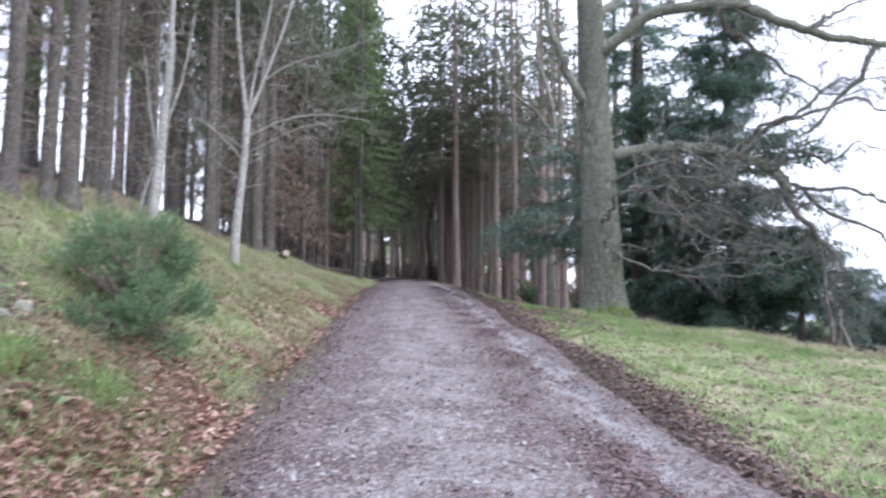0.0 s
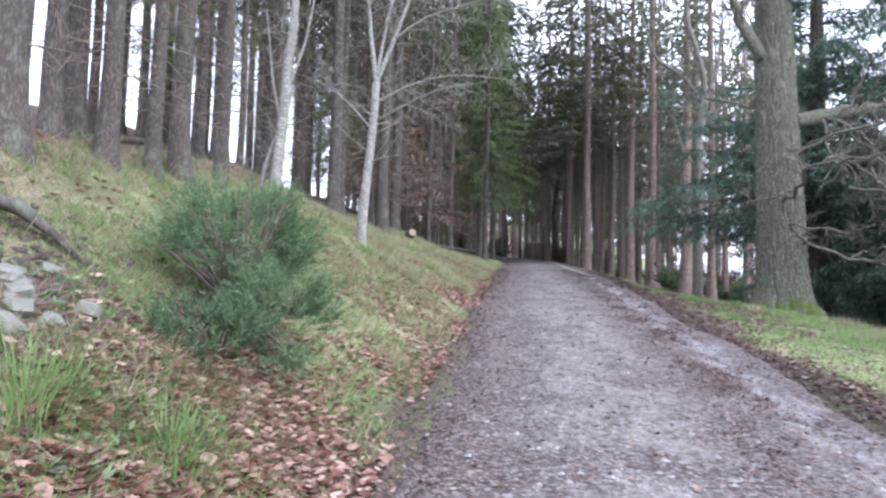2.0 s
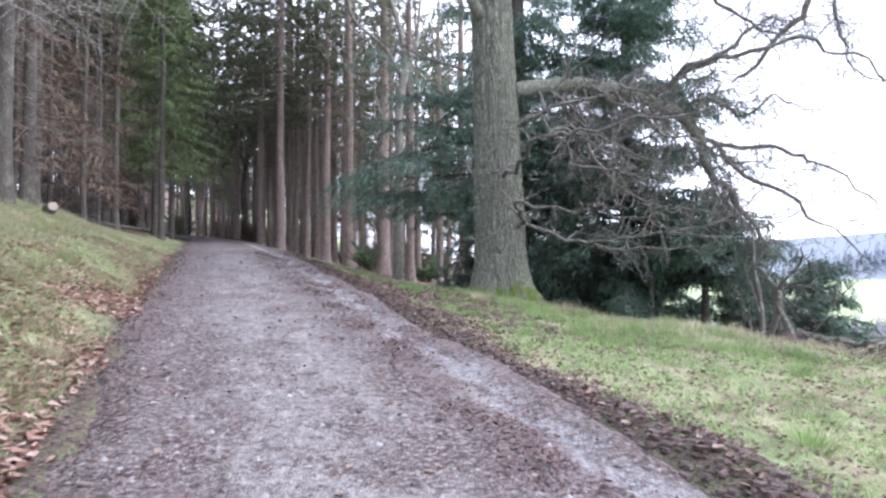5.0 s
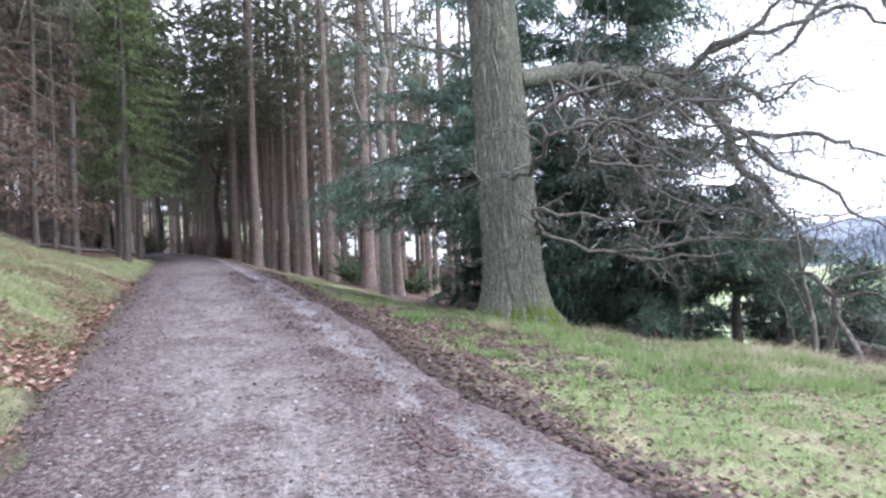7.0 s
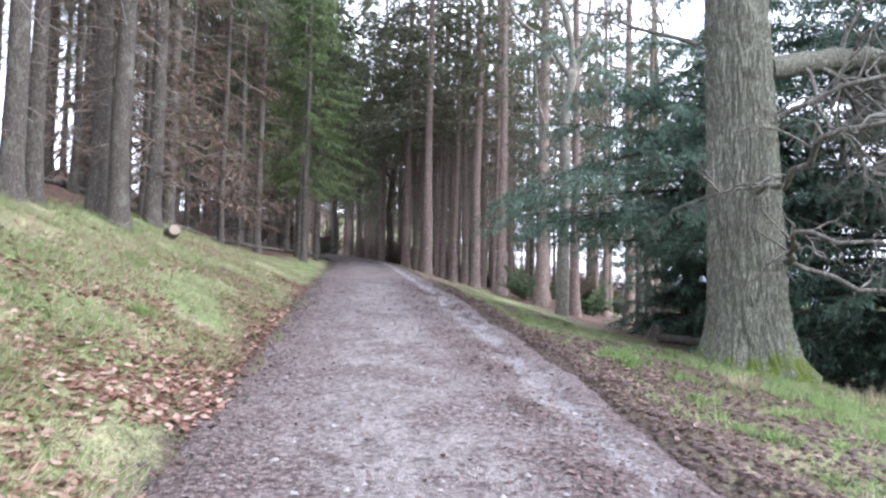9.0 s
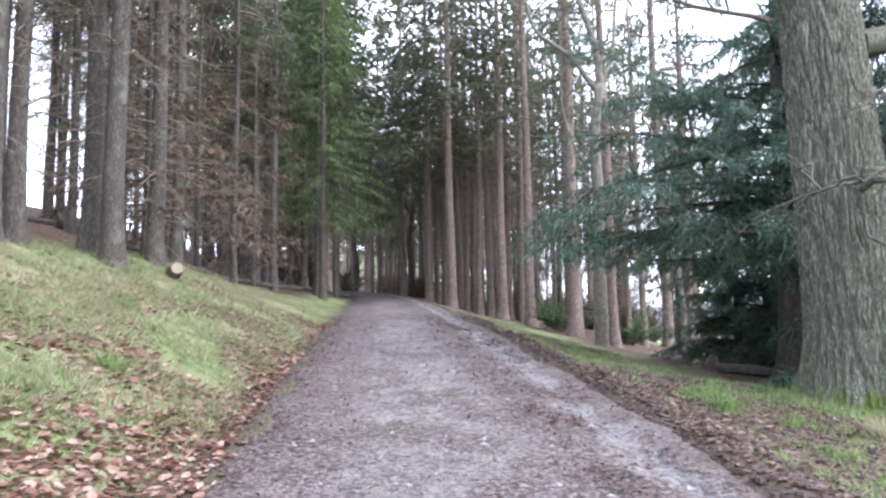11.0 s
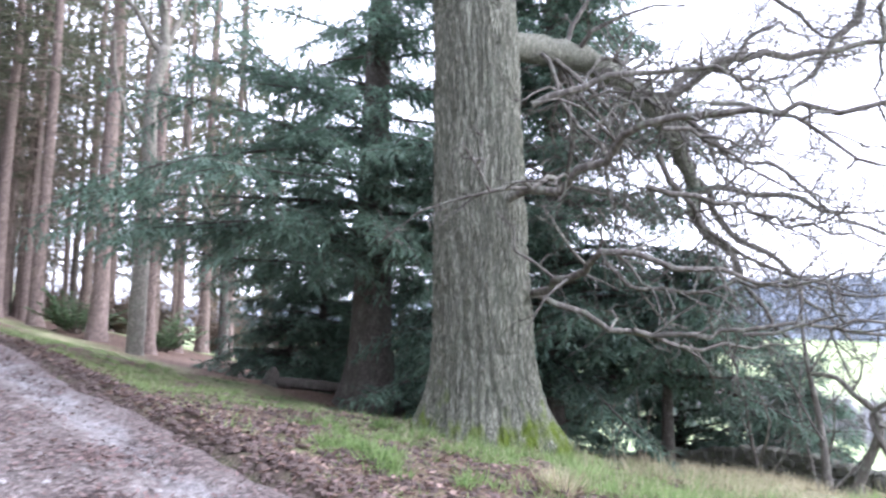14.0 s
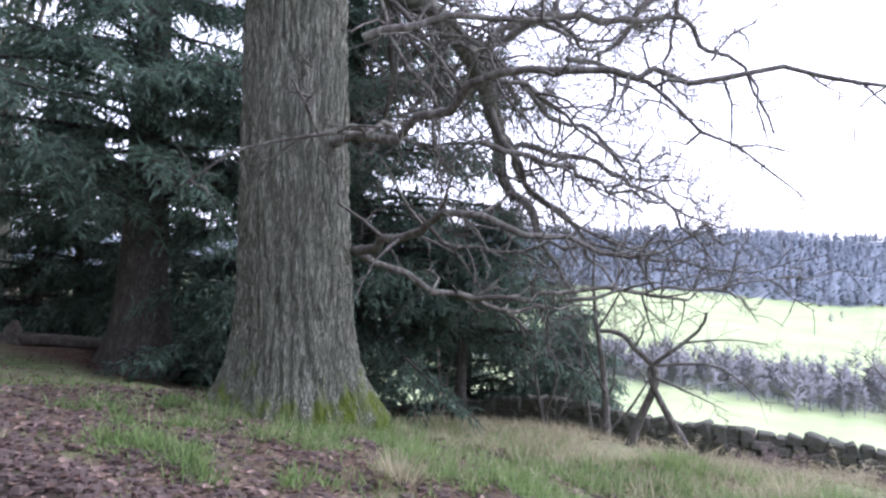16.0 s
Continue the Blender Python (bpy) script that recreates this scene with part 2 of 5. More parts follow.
M_GROUND, M_ROAD = ground_mat(), road_mat()
# oak: the dark seam colour paints in the shade of the bark furrows
M_OAK = bark("oak_bark", (0.05, 0.05, 0.04), (0.185, 0.19, 0.148), (0.35, 0.355, 0.295), 0.14, 66, 1.0, 0.03, (0.21, 0.255, 0.18), (0.145, 0.205, 0.025), 0.5, 0.22)
M_BEECH = bark("grey_bark", (0.07, 0.064, 0.052), (0.165, 0.153, 0.13), (0.28, 0.265, 0.235), 0.5, 18, 0.4, 0.01, (0.25, 0.275, 0.22))
M_OAKTWIG = bark("oak_twig", (0.042, 0.039, 0.034), (0.118, 0.108, 0.096), (0.27, 0.255, 0.23), 0.3, 20, 0.4, 0.008, (0.25, 0.28, 0.22))
M_SPRUCE = bark("spruce_bark", (0.036, 0.031, 0.028), (0.082, 0.072, 0.063), (0.17, 0.152, 0.138), 0.3, 34, 0.6, 0.015, (0.19, 0.21, 0.165))
M_PINE = bark("pine_bark", (0.06, 0.046, 0.042), (0.20, 0.155, 0.138), (0.37, 0.30, 0.27), 0.25, 26, 0.7, 0.02)
M_BIRCH = bark("birch_bark", (0.09, 0.083, 0.075), (0.28, 0.27, 0.25), (0.44, 0.43, 0.41), 1.4, 18, 0.3, 0.006, (0.34, 0.38, 0.33))
M_DEAD = bark("dead_twig", (0.09, 0.072, 0.06), (0.21, 0.17, 0.142), (0.33, 0.28, 0.235), 0.5, 20, 0.3, 0.005)
M_NEEDLE = leaf_mat("spruce_needles", (0.05, 0.062, 0.042), (0.175, 0.2, 0.125), 0.45)
M_DRYNEEDLE = leaf_mat("dry_needles", (0.07, 0.052, 0.042), (0.26, 0.195, 0.15), 0.4)
M_BOUGH = leaf_mat("green_boughs", (0.06, 0.088, 0.04), (0.225, 0.295, 0.135), 0.55)
M_PNEEDLE = leaf_mat("pine_needles", (0.06, 0.07, 0.05), (0.195, 0.21, 0.14), 0.45)
M_YEW = leaf_mat("yew_needles", (0.034, 0.064, 0.05), (0.175, 0.265, 0.195), 0.42, 0.5)
M_GORSE = leaf_mat("gorse_needles", (0.045, 0.075, 0.042), (0.20, 0.295, 0.15), 0.3, 0.6)
M_GRASS = leaf_mat("grass_blades", (0.085, 0.15, 0.045), (0.36, 0.49, 0.2), 0.5)
M_HERB = leaf_mat("herb_leaves", (0.08, 0.13, 0.06), (0.30, 0.40, 0.22), 0.4, 0.5)
M_STRAW = leaf_mat("straw_blades", (0.22, 0.19, 0.11), (0.64, 0.59, 0.42), 0.5)
M_LEAF = leaf_mat("fallen_leaves", (0.07, 0.032, 0.024), (0.52, 0.39, 0.33), 0.2, 0.5, (0.27, 0.15, 0.11))
M_WETLEAF = leaf_mat("trodden_leaves", (0.045, 0.028, 0.022), (0.34, 0.25, 0.205), 0.15, 0.5, (0.14, 0.088, 0.07))
M_COPPER = leaf_mat("copper_leaves", (0.16, 0.045, 0.03), (0.42, 0.17, 0.11), 0.35, 0.6)
M_CHIP = leaf_mat("leaf_chips", (0.045, 0.028, 0.027), (0.215, 0.15, 0.14), 0.1, 0.6)
M_STONE = bark("wall_stone", (0.03, 0.03, 0.026), (0.09, 0.09, 0.078), (0.20, 0.20, 0.175), 1.0, 12, 0.6, 0.02, (0.10, 0.125, 0.05), None, 0.2, 0.8)
M_PEBBLE = plain("pebbles", (0.15, 0.14, 0.14), (0.36, 0.345, 0.335), 18)
M_PALESTONE = plain("pale_stone", (0.10, 0.103, 0.085), (0.27, 0.268, 0.232), 14)
M_CUT = plain("sawn_wood", (0.20, 0.16, 0.12), (0.40, 0.35, 0.28), 20)
# far plantation: distance haze is painted in as pale blue-grey
M_FARWOOD_HAZE = plain("far_wood", (0.165, 0.19, 0.225), (0.21, 0.235, 0.268), 0.2, 0.95)
# bare twig grey, paled so the colour itself carries the distance haze
M_FARBARE_HAZE = plain("far_bare_trees", (0.19, 0.188, 0.2), (0.27, 0.265, 0.28), 0.4, 0.95)
M_POST = plain("old_timber", (0.06, 0.05, 0.042), (0.20, 0.175, 0.15), 14)


# ---- geometry helpers ----
class Geo:
    def __init__(self):
        self.v, self.f = [], []

    def tube(self, pts, radii, sides=6, cap=True, lump=0.0, rng=random):
        base, n = len(self.v), len(pts)
        side = None
        for i, (p, r) in enumerate(zip(pts, radii)):
            d = (Vector(pts[min(i + 1, n - 1)]) - Vector(pts[max(i - 1, 0)])).normalized()
            if side is None:
                side = d.cross(Vector((0.31, 0.9, 0.1))).normalized() if abs(d.y) < 0.9 else d.cross(Vector((1, 0, 0))).normalized()
            side = (side - d * side.dot(d)).normalized()
            up = d.cross(side)
            for k in range(sides):
                a = 2 * math.pi * k / sides
                q = r * (1 + (rng.uniform(-lump, lump) if lump else 0))
                self.v.append(tuple(Vector(p) + side * (math.cos(a) * q) + up * (math.sin(a) * q)))
        for i in range(n - 1):
            for k in range(sides):
                a, b = base + i * sides + k, base + i * sides + (k + 1) % sides
                self.f.append((a, b, b + sides, a + sides))
        if cap:
            self.f.append(tuple(base + (n - 1) * sides + k for k in range(sides)))
        return self

    def blade(self, p, d, side, length, width):
        """A narrow leaf or needle spray: a kite of two triangles."""
        b = len(self.v)
        p, d, side = Vector(p), Vector(d), Vector(side)
        m = p + d * (length * 0.45)
        self.v += [tuple(p), tuple(m + side * width), tuple(p + d * length), tuple(m - side * width)]
        self.f.append((b, b + 1, b + 2, b + 3))

    def sliver(self, p, d, side, length, width):
        """A single long triangle."""
        b = len(self.v)
        p, d, side = Vector(p), Vector(d), Vector(side)
        self.v += [tuple(p + side * width), tuple(p + d * length), tuple(p - side * width)]
        self.f.append((b, b + 1, b + 2))

    def mesh(self, name, smooth=True):
        m = bpy.data.meshes.new(name)
        m.from_pydata(self.v, [], self.f)
        if smooth:
            m.polygons.foreach_set("use_smooth", [True] * len(m.polygons))
        m.update()
        return m


def part(name, geo, material, parent=None, label="", smooth=True):
    m = geo.mesh(name, smooth)
    m.materials.append(material)
    ob = new(name, m)
    ob.parent = parent
    if label:
        tagged(ob, label)
    return ob


def thing(name, label, category, group="", m=None):
    ob = new(name)
    ob.empty_display_size = 0.2
    if m is not None:
        ob.matrix_basis = m
    return tagged(ob, label, category, group)


def structure(ob, label="", category=""):
    return tagged(ob, label, category, kind="structure")


def smooth_step(a, b, t):
    t = min(1.0, max(0.0, (t - a) / (b - a)))
    return t * t * (3 - 2 * t)


# ---- the lie of the land ----
def road_x(y):
    """The middle of the track; it bends away beyond forty metres."""
    return 0.7 - 0.072 * y - 0.0035 * max(0.0, min(y - 40, 40)) ** 2


def road_z(y):
    if y < 0:
        return 0.1 + 0.115 * max(y, -40)
    if y < 25:
        return 0.1 + 0.115 * y - 0.00055 * y * y
    return 2.63 + (min(y, 105) - 25) * 0.0725 + 0.02 * max(0, min(y, 200) - 105)


VALLEY = ((0, 0.0), (3.4, -0.36), (6, -0.6), (8.7, -1.24), (9.8, -1.8), (14, -2.6), (60, -12), (150, -28), (220, -30), (300, -23), (420, -13), (520, 8), (650, 38), (900, 50), (5000, 60))


def land_z(x, y):
    """The ground without its small bumps."""
    u, z = x - road_x(y), road_z(y)
    if u < -1.7:
        d = -u - 1.7
        k = 0.66 - 0.24 * smooth_step(9, 21, y) - 0.17 * smooth_step(23, 36, y)
        lip, near = 4.5 - 1.0 * (1 - smooth_step(9, 15, y)), 1 - smooth_step(10, 16, y)
        z += k * min(d, lip) + (0.25 - 0.19 * near + 0.12 * smooth_step(14, 22, y)) * max(0, min(d - lip, 10)) - 0.3 * max(0, min(d - 17, 120))
    elif u > 1.9:
        d = u - 1.9
        k = 0.15 * smooth_step(17, 23, y) + 0.03 * smooth_step(23, 31, y)
        z -= k * min(d, 10)
        d = max(min(d, 3.4), d - 6 * smooth_step(20, 30, y))
        brow = 3.4 + max(0.0, min(2.6, (16 - y) * 1.3))
        z -= 0.5 * smooth_step(brow, brow + 1.4, d) * (1 - 0.7 * smooth_step(brow + 2, brow + 4.5, d)) * smooth_step(13.8, 15.4, y) * (1 - smooth_step(18.5, 21, y))
        for (a, p), (b, q) in zip(VALLEY, VALLEY[1:]):
            if d < b:
                z += p + (q - p) * (d - a) / (b - a)
                break
    if y > 120:
        z += 0.13 * (min(y, 420) - 120) * smooth_step(-160, -60, u) * (1 - smooth_step(40, 120, u))
    return z


def bumps(x, y):
    u = x - road_x(y)
    e = smooth_step(1.4, 2.2, abs(u))
    return e * (0.09 * noise.noise((x * 0.7, y * 0.7, 1)) + 0.05 * noise.noise((x * 2.3, y * 2.3, 5)) + 0.025 * noise.noise((x * 6, y * 6, 9)))


def ground_z(x, y):
    """Where things stand."""
    return land_z(x, y) + bumps(x, y)


def steps(lo, hi, fine, far_lo, far_hi, growth=1.25):
    a = list(np.arange(lo, hi + 1e-6, fine))
    s, v = fine, hi
    while v < far_hi:
        s *= growth
        v += s
        a.append(v)
    s, v = fine, lo
    while v > far_lo:
        s *= growth
        v -= s
        a.insert(0, v)
    return a


def sheet(name, us, ys, height, material, keep=None):
    g = Geo()
    for y in ys:
        for u in us:
            x = u + road_x(max(-60, min(y, 200)))
            g.v.append((x, y, height(x, y, u)))
    w = len(us)
    for j in range(len(ys) - 1):
        for i in range(w - 1):
            a = j * w + i
            g.f.append((a, a + 1, a + 1 + w, a + w))
    return part(name, g, material)


def ground_height(x, y, u):
    e = 1 - (smooth_step(1.6, 2.0, u) if u > 0 else smooth_step(1.15, 1.65, -u))
    ridge = 0.06 * math.exp(-((u - 2.1) / 0.2) ** 2) * (0.7 + noise.noise((y * 2.2, u * 2, 3)))
    return ground_z(x, y) - 0.14 * e + ridge


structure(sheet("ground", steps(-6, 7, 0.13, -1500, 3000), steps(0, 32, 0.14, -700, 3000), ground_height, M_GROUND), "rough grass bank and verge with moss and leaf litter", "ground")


def road_height(x, y, u):
    ruts = 0.045 * math.exp(-((u - 1.42) / 0.17) ** 2) + 0.02 * math.exp(-((u + 0.85) / 0.3) ** 2)
    rag = 0.35 * noise.noise((y * 0.9, u * 0.3, 21)) + 0.16 * noise.noise((y * 3.1, u, 25))
    drop = 0.16 * (smooth_step(1.65, 2.15, u + 0.5 * rag) if u > 0 else smooth_step(1.25, 1.9, rag - u))
    return road_z(y) + 0.02 - ruts - drop + 0.014 * noise.noise((x * 1.6, y * 1.1, 2)) + 0.010 * noise.noise((x * 7, y * 7, 4))


structure(sheet("road", list(np.arange(-2.2, 2.48, 0.065)), steps(0, 30, 0.09, -60, 120, 1.06), road_height, M_ROAD), "grey gravel forest track with a muddy wheel rut", "road")

# ---- trees ----
def wander(p, d, length, n, rng, crook, sag):
    """A crooked line of n steps from p along d; sag bends it down (negative: up)."""
    pts, p, d = [Vector(p)], Vector(p), Vector(d).normalized()
    for i in range(n):
        d = (d + Vector((rng.uniform(-1, 1), rng.uniform(-1, 1), rng.uniform(-1, 1))) * crook + Vector((0, 0, -sag))).normalized()
        p = p + d * (length / n)
        pts.append(p)
    return pts


def taper(r0, r1, n):
    return [r0 + (r1 - r0) * i / (n - 1) for i in range(n)]


def along(pts, f):
    s = f * (len(pts) - 1)
    i = min(int(s), len(pts) - 2)
    return pts[i].lerp(pts[i + 1], s - i), (pts[i + 1] - pts[i]).normalized()


def twigs(geo, pts, r, rng, count, length, levels, crook=0.35, sag=0.1, spread=0.9, start=0.15, thin=0.45, least=0.004):
    """Side shoots along a limb, with shoots of their own."""
    for k in range(count):
        f = start + (1 - start) * (k + rng.random()) / count
        p, d = along(pts, min(f, 0.999))
        side = Vector((rng.uniform(-1, 1), rng.uniform(-1, 1), rng.uniform(-1, 1)))
        side = (side - d * side.dot(d)).normalized()
        l = length * rng.uniform(0.5, 1.15) * (1.1 - 0.5 * f)
        q = wander(p, d * (1 - spread * 0.5) + side * spread, l, 4 if levels > 0 else 2 + (l > 0.5), rng, crook, sag)
        rr = max(least, r * (1 - 0.6 * f) * thin)
        geo.tube(q, taper(rr, max(least * 0.55, rr * 0.3), len(q)), 4 if rr > 0.012 else 3, False)
        if levels > 0:
            twigs(geo, q, rr, rng, max(3, int(min(count, 14) * 0.42)), length * 0.55, levels - 1, crook, sag, spread, 0.1, 0.55, least)


def trunk_geo(h, r, rng, flare=1.6, lean=(0, 0), sides=12, rough=0.04, top=0.25, base=-0.3, roots=5):
    """A tapering stem with a root flare, ending thin at h."""
    g = Geo()
    zs = [base, 0.0, 0.12, 0.3, 0.6, 1.0, 1.7, 2.6] + [2.6 + (h - 2.6) * i / 7 for i in range(1, 8)]
    ph = rng.uniform(0, 6)
    cx = cy = 0.0
    for i, z in enumerate(zs):
        f = max(0, z) / h
        rad = r * ((1 - f) * (1 - top) + top) * (1 + (flare - 1) * math.exp(-max(z, 0) / (1.3 * r + 0.12)))
        cx, cy = lean[0] * z + 0.03 * math.sin(z * 0.7 + ph) * min(1, max(z, 0)), lean[1] * z + 0.03 * math.cos(z * 0.5 + ph) * min(1, max(z, 0))
        lobe = 0.16 * (flare - 1) * math.exp(-max(z, 0) / (1.2 * r + 0.1))
        for k in range(sides):
            a = 2 * math.pi * k / sides
            q = rad * (1 + lobe * math.cos(roots * a + ph) + rough * noise.noise((math.cos(a) * 2, math.sin(a) * 2, z * 0.8 + ph)) * 2)
            g.v.append((cx + q * math.cos(a), cy + q * math.sin(a), z))
    for i in range(len(zs) - 1):
        for k in range(sides):
            a, b = i * sides + k, i * sides + (k + 1) % sides
            g.f.append((a, b, b + sides, a + sides))
    g.f.append(tuple((len(zs) - 1) * sides + k for k in range(sides)))
    return g


def spray(geo, pts, rng, step, length, width, droop, fans=3, bare=0.15, slim=False, fluff=0.25):
    """Needle sprays on both sides of a branch."""
    total = sum((b - a).length for a, b in zip(pts, pts[1:]))
    n = max(2, int(total / step))
    for k in range(n):
        f = bare + (1 - bare) * (k + rng.random()) / n
        p, d = along(pts, min(f, 0.999))
        flat = d.cross(Vector((0, 0, 1)))
        if flat.length < 0.1:
            flat = Vector((1, 0, 0))
        flat.normalize()
        for s in (-1, 1):
            out = (flat * s + d * rng.uniform(0.2, 0.9) + Vector((0, 0, -droop * rng.uniform(0.3, 1.4) + fluff * rng.uniform(-1, 1)))).normalized()
            l = length * rng.uniform(0.5, 1.2) * (1.15 - 0.55 * f)
            for j in range(fans):
                o = (out + Vector((rng.uniform(-1, 1), rng.uniform(-1, 1), rng.uniform(-1, 1))) * 0.38).normalized()
                q = p + out * (l * 0.32 * j)
                nrm = o.cross(Vector((rng.uniform(-0.5, 0.5), rng.uniform(-0.5, 0.5), 1))).normalized()
                (geo.sliver if slim else geo.blade)(q, o, nrm, l * rng.uniform(0.5, 0.85), width * rng.uniform(0.6, 1.2))


def conifer(name, label, seed, h, r, bark_mat, leaf, crown_from, crown_len, dead, dead_len, density=1.0, droop=0.5, group="", lean=(0, 0), bare_to=1.0, plainer=1.0):
    """A forest conifer: stem, dead lower branches and live crown."""
    rng = random.Random(seed)
    t = thing(name, label, "tree", group)
    part("trunk", trunk_geo(h, r, rng, 1.5, lean), bark_mat, t)
    g = Geo()
    for k in range(dead):
        z = bare_to + (crown_from + 2.5 - bare_to) * (k + rng.random()) / dead
        a = rng.uniform(0, 6.283)
        l = dead_len * rng.uniform(0.25, 1.1) * (0.55 + 0.45 * min(1, z / max(1, crown_from)))
        q = wander((lean[0] * z, lean[1] * z, z), (math.cos(a), math.sin(a), rng.uniform(-0.25, 0.25)), l, 4, rng, 0.16, 0.09)
        rr = 0.011 + 0.007 * l
        g.tube(q, taper(rr, 0.003, len(q)), 3, False)
        if plainer == 1.0:
            twigs(g, q, rr, rng, int(2 + 2.4 * l), 0.5 * l, 0, 0.3, 0.12, 0.9, 0.2)
    tagged(part("dead_branchwork", g, M_DEAD, t, "bare brittle dead lower branches"), kind="stuff")
    c, b = Geo(), Geo()
    z = crown_from
    while z < h:
        f = (z - crown_from) / (h - crown_from)
        for k in range(max(2, int(4 * density))):
            a = rng.uniform(0, 6.283)
            l = crown_len * (1.0 - 0.8 * f) * rng.uniform(0.6, 1.12)
            q = wander((lean[0] * z, lean[1] * z, z + rng.uniform(-0.2, 0.2)), (math.cos(a), math.sin(a), 0.25 - 0.35 * (1 - f)), l, 4 if plainer == 1.0 else 3, rng, 0.10, 0.1 * droop)
            b.tube(q[::2], taper(0.02, 0.005, len(q[::2])), 3, False)
            coarse = plainer * (1.0 + 1.6 * smooth_step(9, 14, z))
            spray(c, q, rng, 0.15 * coarse, 0.42 * coarse ** 0.6, 0.030 * coarse, droop, 4, 0.15, True)
        z += 0.55 * (1 + 0.5 * f)
    tagged(part("bough_wood", b, bark_mat, t), kind="stuff")
    part("crown", c, leaf, t, "", False)
    return t


def stand(t, x, y, turn=0.0, size=1.0, sink=0.05, tilt=(0, 0)):
    t.matrix_basis = pose(x, y, ground_z(x, y) - sink, tilt[0], tilt[1], turn)
    t.scale = (size, size, size)
    return t


def stand_copy(t, x, y, turn, size, tilt=(0, 0)):
    o = copy_thing(t, pose(x, y, ground_z(x, y) - 0.05, tilt[0], tilt[1], turn))
    o.scale = (size, size, size)
    return o


SPRUCE = "tall dark spruce with a straight grey-brown stem on the wooded bank"
rng = random.Random(11)
spruces = [
    conifer("spruce_tree", SPRUCE, 1, 21, 0.20, M_SPRUCE, M_NEEDLE, 8.5, 2.4, 64, 1.7, 0.9, 0.7, "spruces of the wood"),
    conifer("spruce_tree", SPRUCE, 2, 19, 0.17, M_SPRUCE, M_NEEDLE, 7.0, 2.3, 84, 2.4, 0.9, 0.7, "spruces of the wood"),
    conifer("spruce_tree", SPRUCE, 3, 20, 0.15, M_SPRUCE, M_NEEDLE, 7.5, 2.1, 80, 2.2, 0.9, 0.8, "spruces of the wood"),
    conifer("spruce_tree", "spruce with long green hanging boughs beside the track", 4, 27, 0.19, M_SPRUCE, M_BOUGH, 4.4, 3.9, 30, 1.8, 1.0, 0.9, "spruces of the wood"),
    conifer("spruce_tree", "slender young spruce stem with many dry twigs", 5, 15, 0.09, M_SPRUCE, M_NEEDLE, 6.5, 1.6, 66, 1.6, 0.7, 0.8, "spruces of the wood"),
]
PINE = "tall pine with a bare reddish-brown stem below the track"
pines = [
    conifer("pine_tree", PINE, 21, 22, 0.26, M_PINE, M_PNEEDLE, 10, 2.6, 80, 2.0, 0.52, 0.35, "pines below the track", (0.008, 0)),
    conifer("pine_tree", PINE, 22, 21, 0.20, M_PINE, M_PNEEDLE, 8.5, 2.4, 96, 2.2, 0.52, 0.4, "pines below the track", (-0.01, 0.0)),
    conifer("pine_tree", PINE, 23, 20, 0.18, M_PINE, M_PNEEDLE, 7.0, 2.5, 100, 2.3, 0.52, 0.5, "pines below the track"),
]
wide_pines = [conifer("pine_tree", "tall pine spreading its thin crown over the track", 64, 25, 0.24, M_PINE, M_PNEEDLE, 8.0, 5.6, 18, 2.2, 1.1, 0.3, "pines below the track", (0, 0), 2.0, 1.5)]
far_spruces = [conifer("spruce_tree", "distant dark spruce closing the end of the track", 61, 20, 0.18, M_SPRUCE, M_NEEDLE, 5.0, 3.0, 22, 2.2, 0.9, 0.8, "spruces of the wood", (0, 0), 1.0, 2.0)]
far_pines = [conifer("pine_tree", "distant pine with a bare stem and thin crown", 62, 20, 0.19, M_PINE, M_PNEEDLE, 6.5, 2.8, 22, 2.2, 0.9, 0.5, "pines below the track", (0, 0), 1.0, 2.0)]
dry_spruces = [conifer("dead_spruce", "dead brown young spruce standing among the stems", 65, 11, 0.07, M_SPRUCE, M_DRYNEEDLE, 1.3, 2.0, 60, 1.7, 0.8, 0.6, "dead spruces of the wood", (0, 0), 0.5, 1.4)]
used = set()


def place(kinds, i, x, y, r=None, turn=None, tilt=(0, 0)):
    """Stands one of the trees here: the first of a kind itself, then copies."""
    t = kinds[i]
    size = 1.0 if r is None else max(0.58, min(1.45, r / t["stem"]))
    a = rng.uniform(0, 360) if turn is None else turn
    if t.name in used:
        return stand_copy(t, x, y, a, size, tilt)
    used.add(t.name)
    return stand(t, x, y, a, size, 0.05, tilt)


for kinds, stems in ((spruces, (0.20, 0.17, 0.15, 0.19, 0.09)), (pines, (0.26, 0.20, 0.18)), (wide_pines, (0.24,)), (far_spruces, (0.18,)), (far_pines, (0.19,)), (dry_spruces, (0.07,))):
    for t, s in zip(kinds, stems):
        t["stem"] = s
placed = []
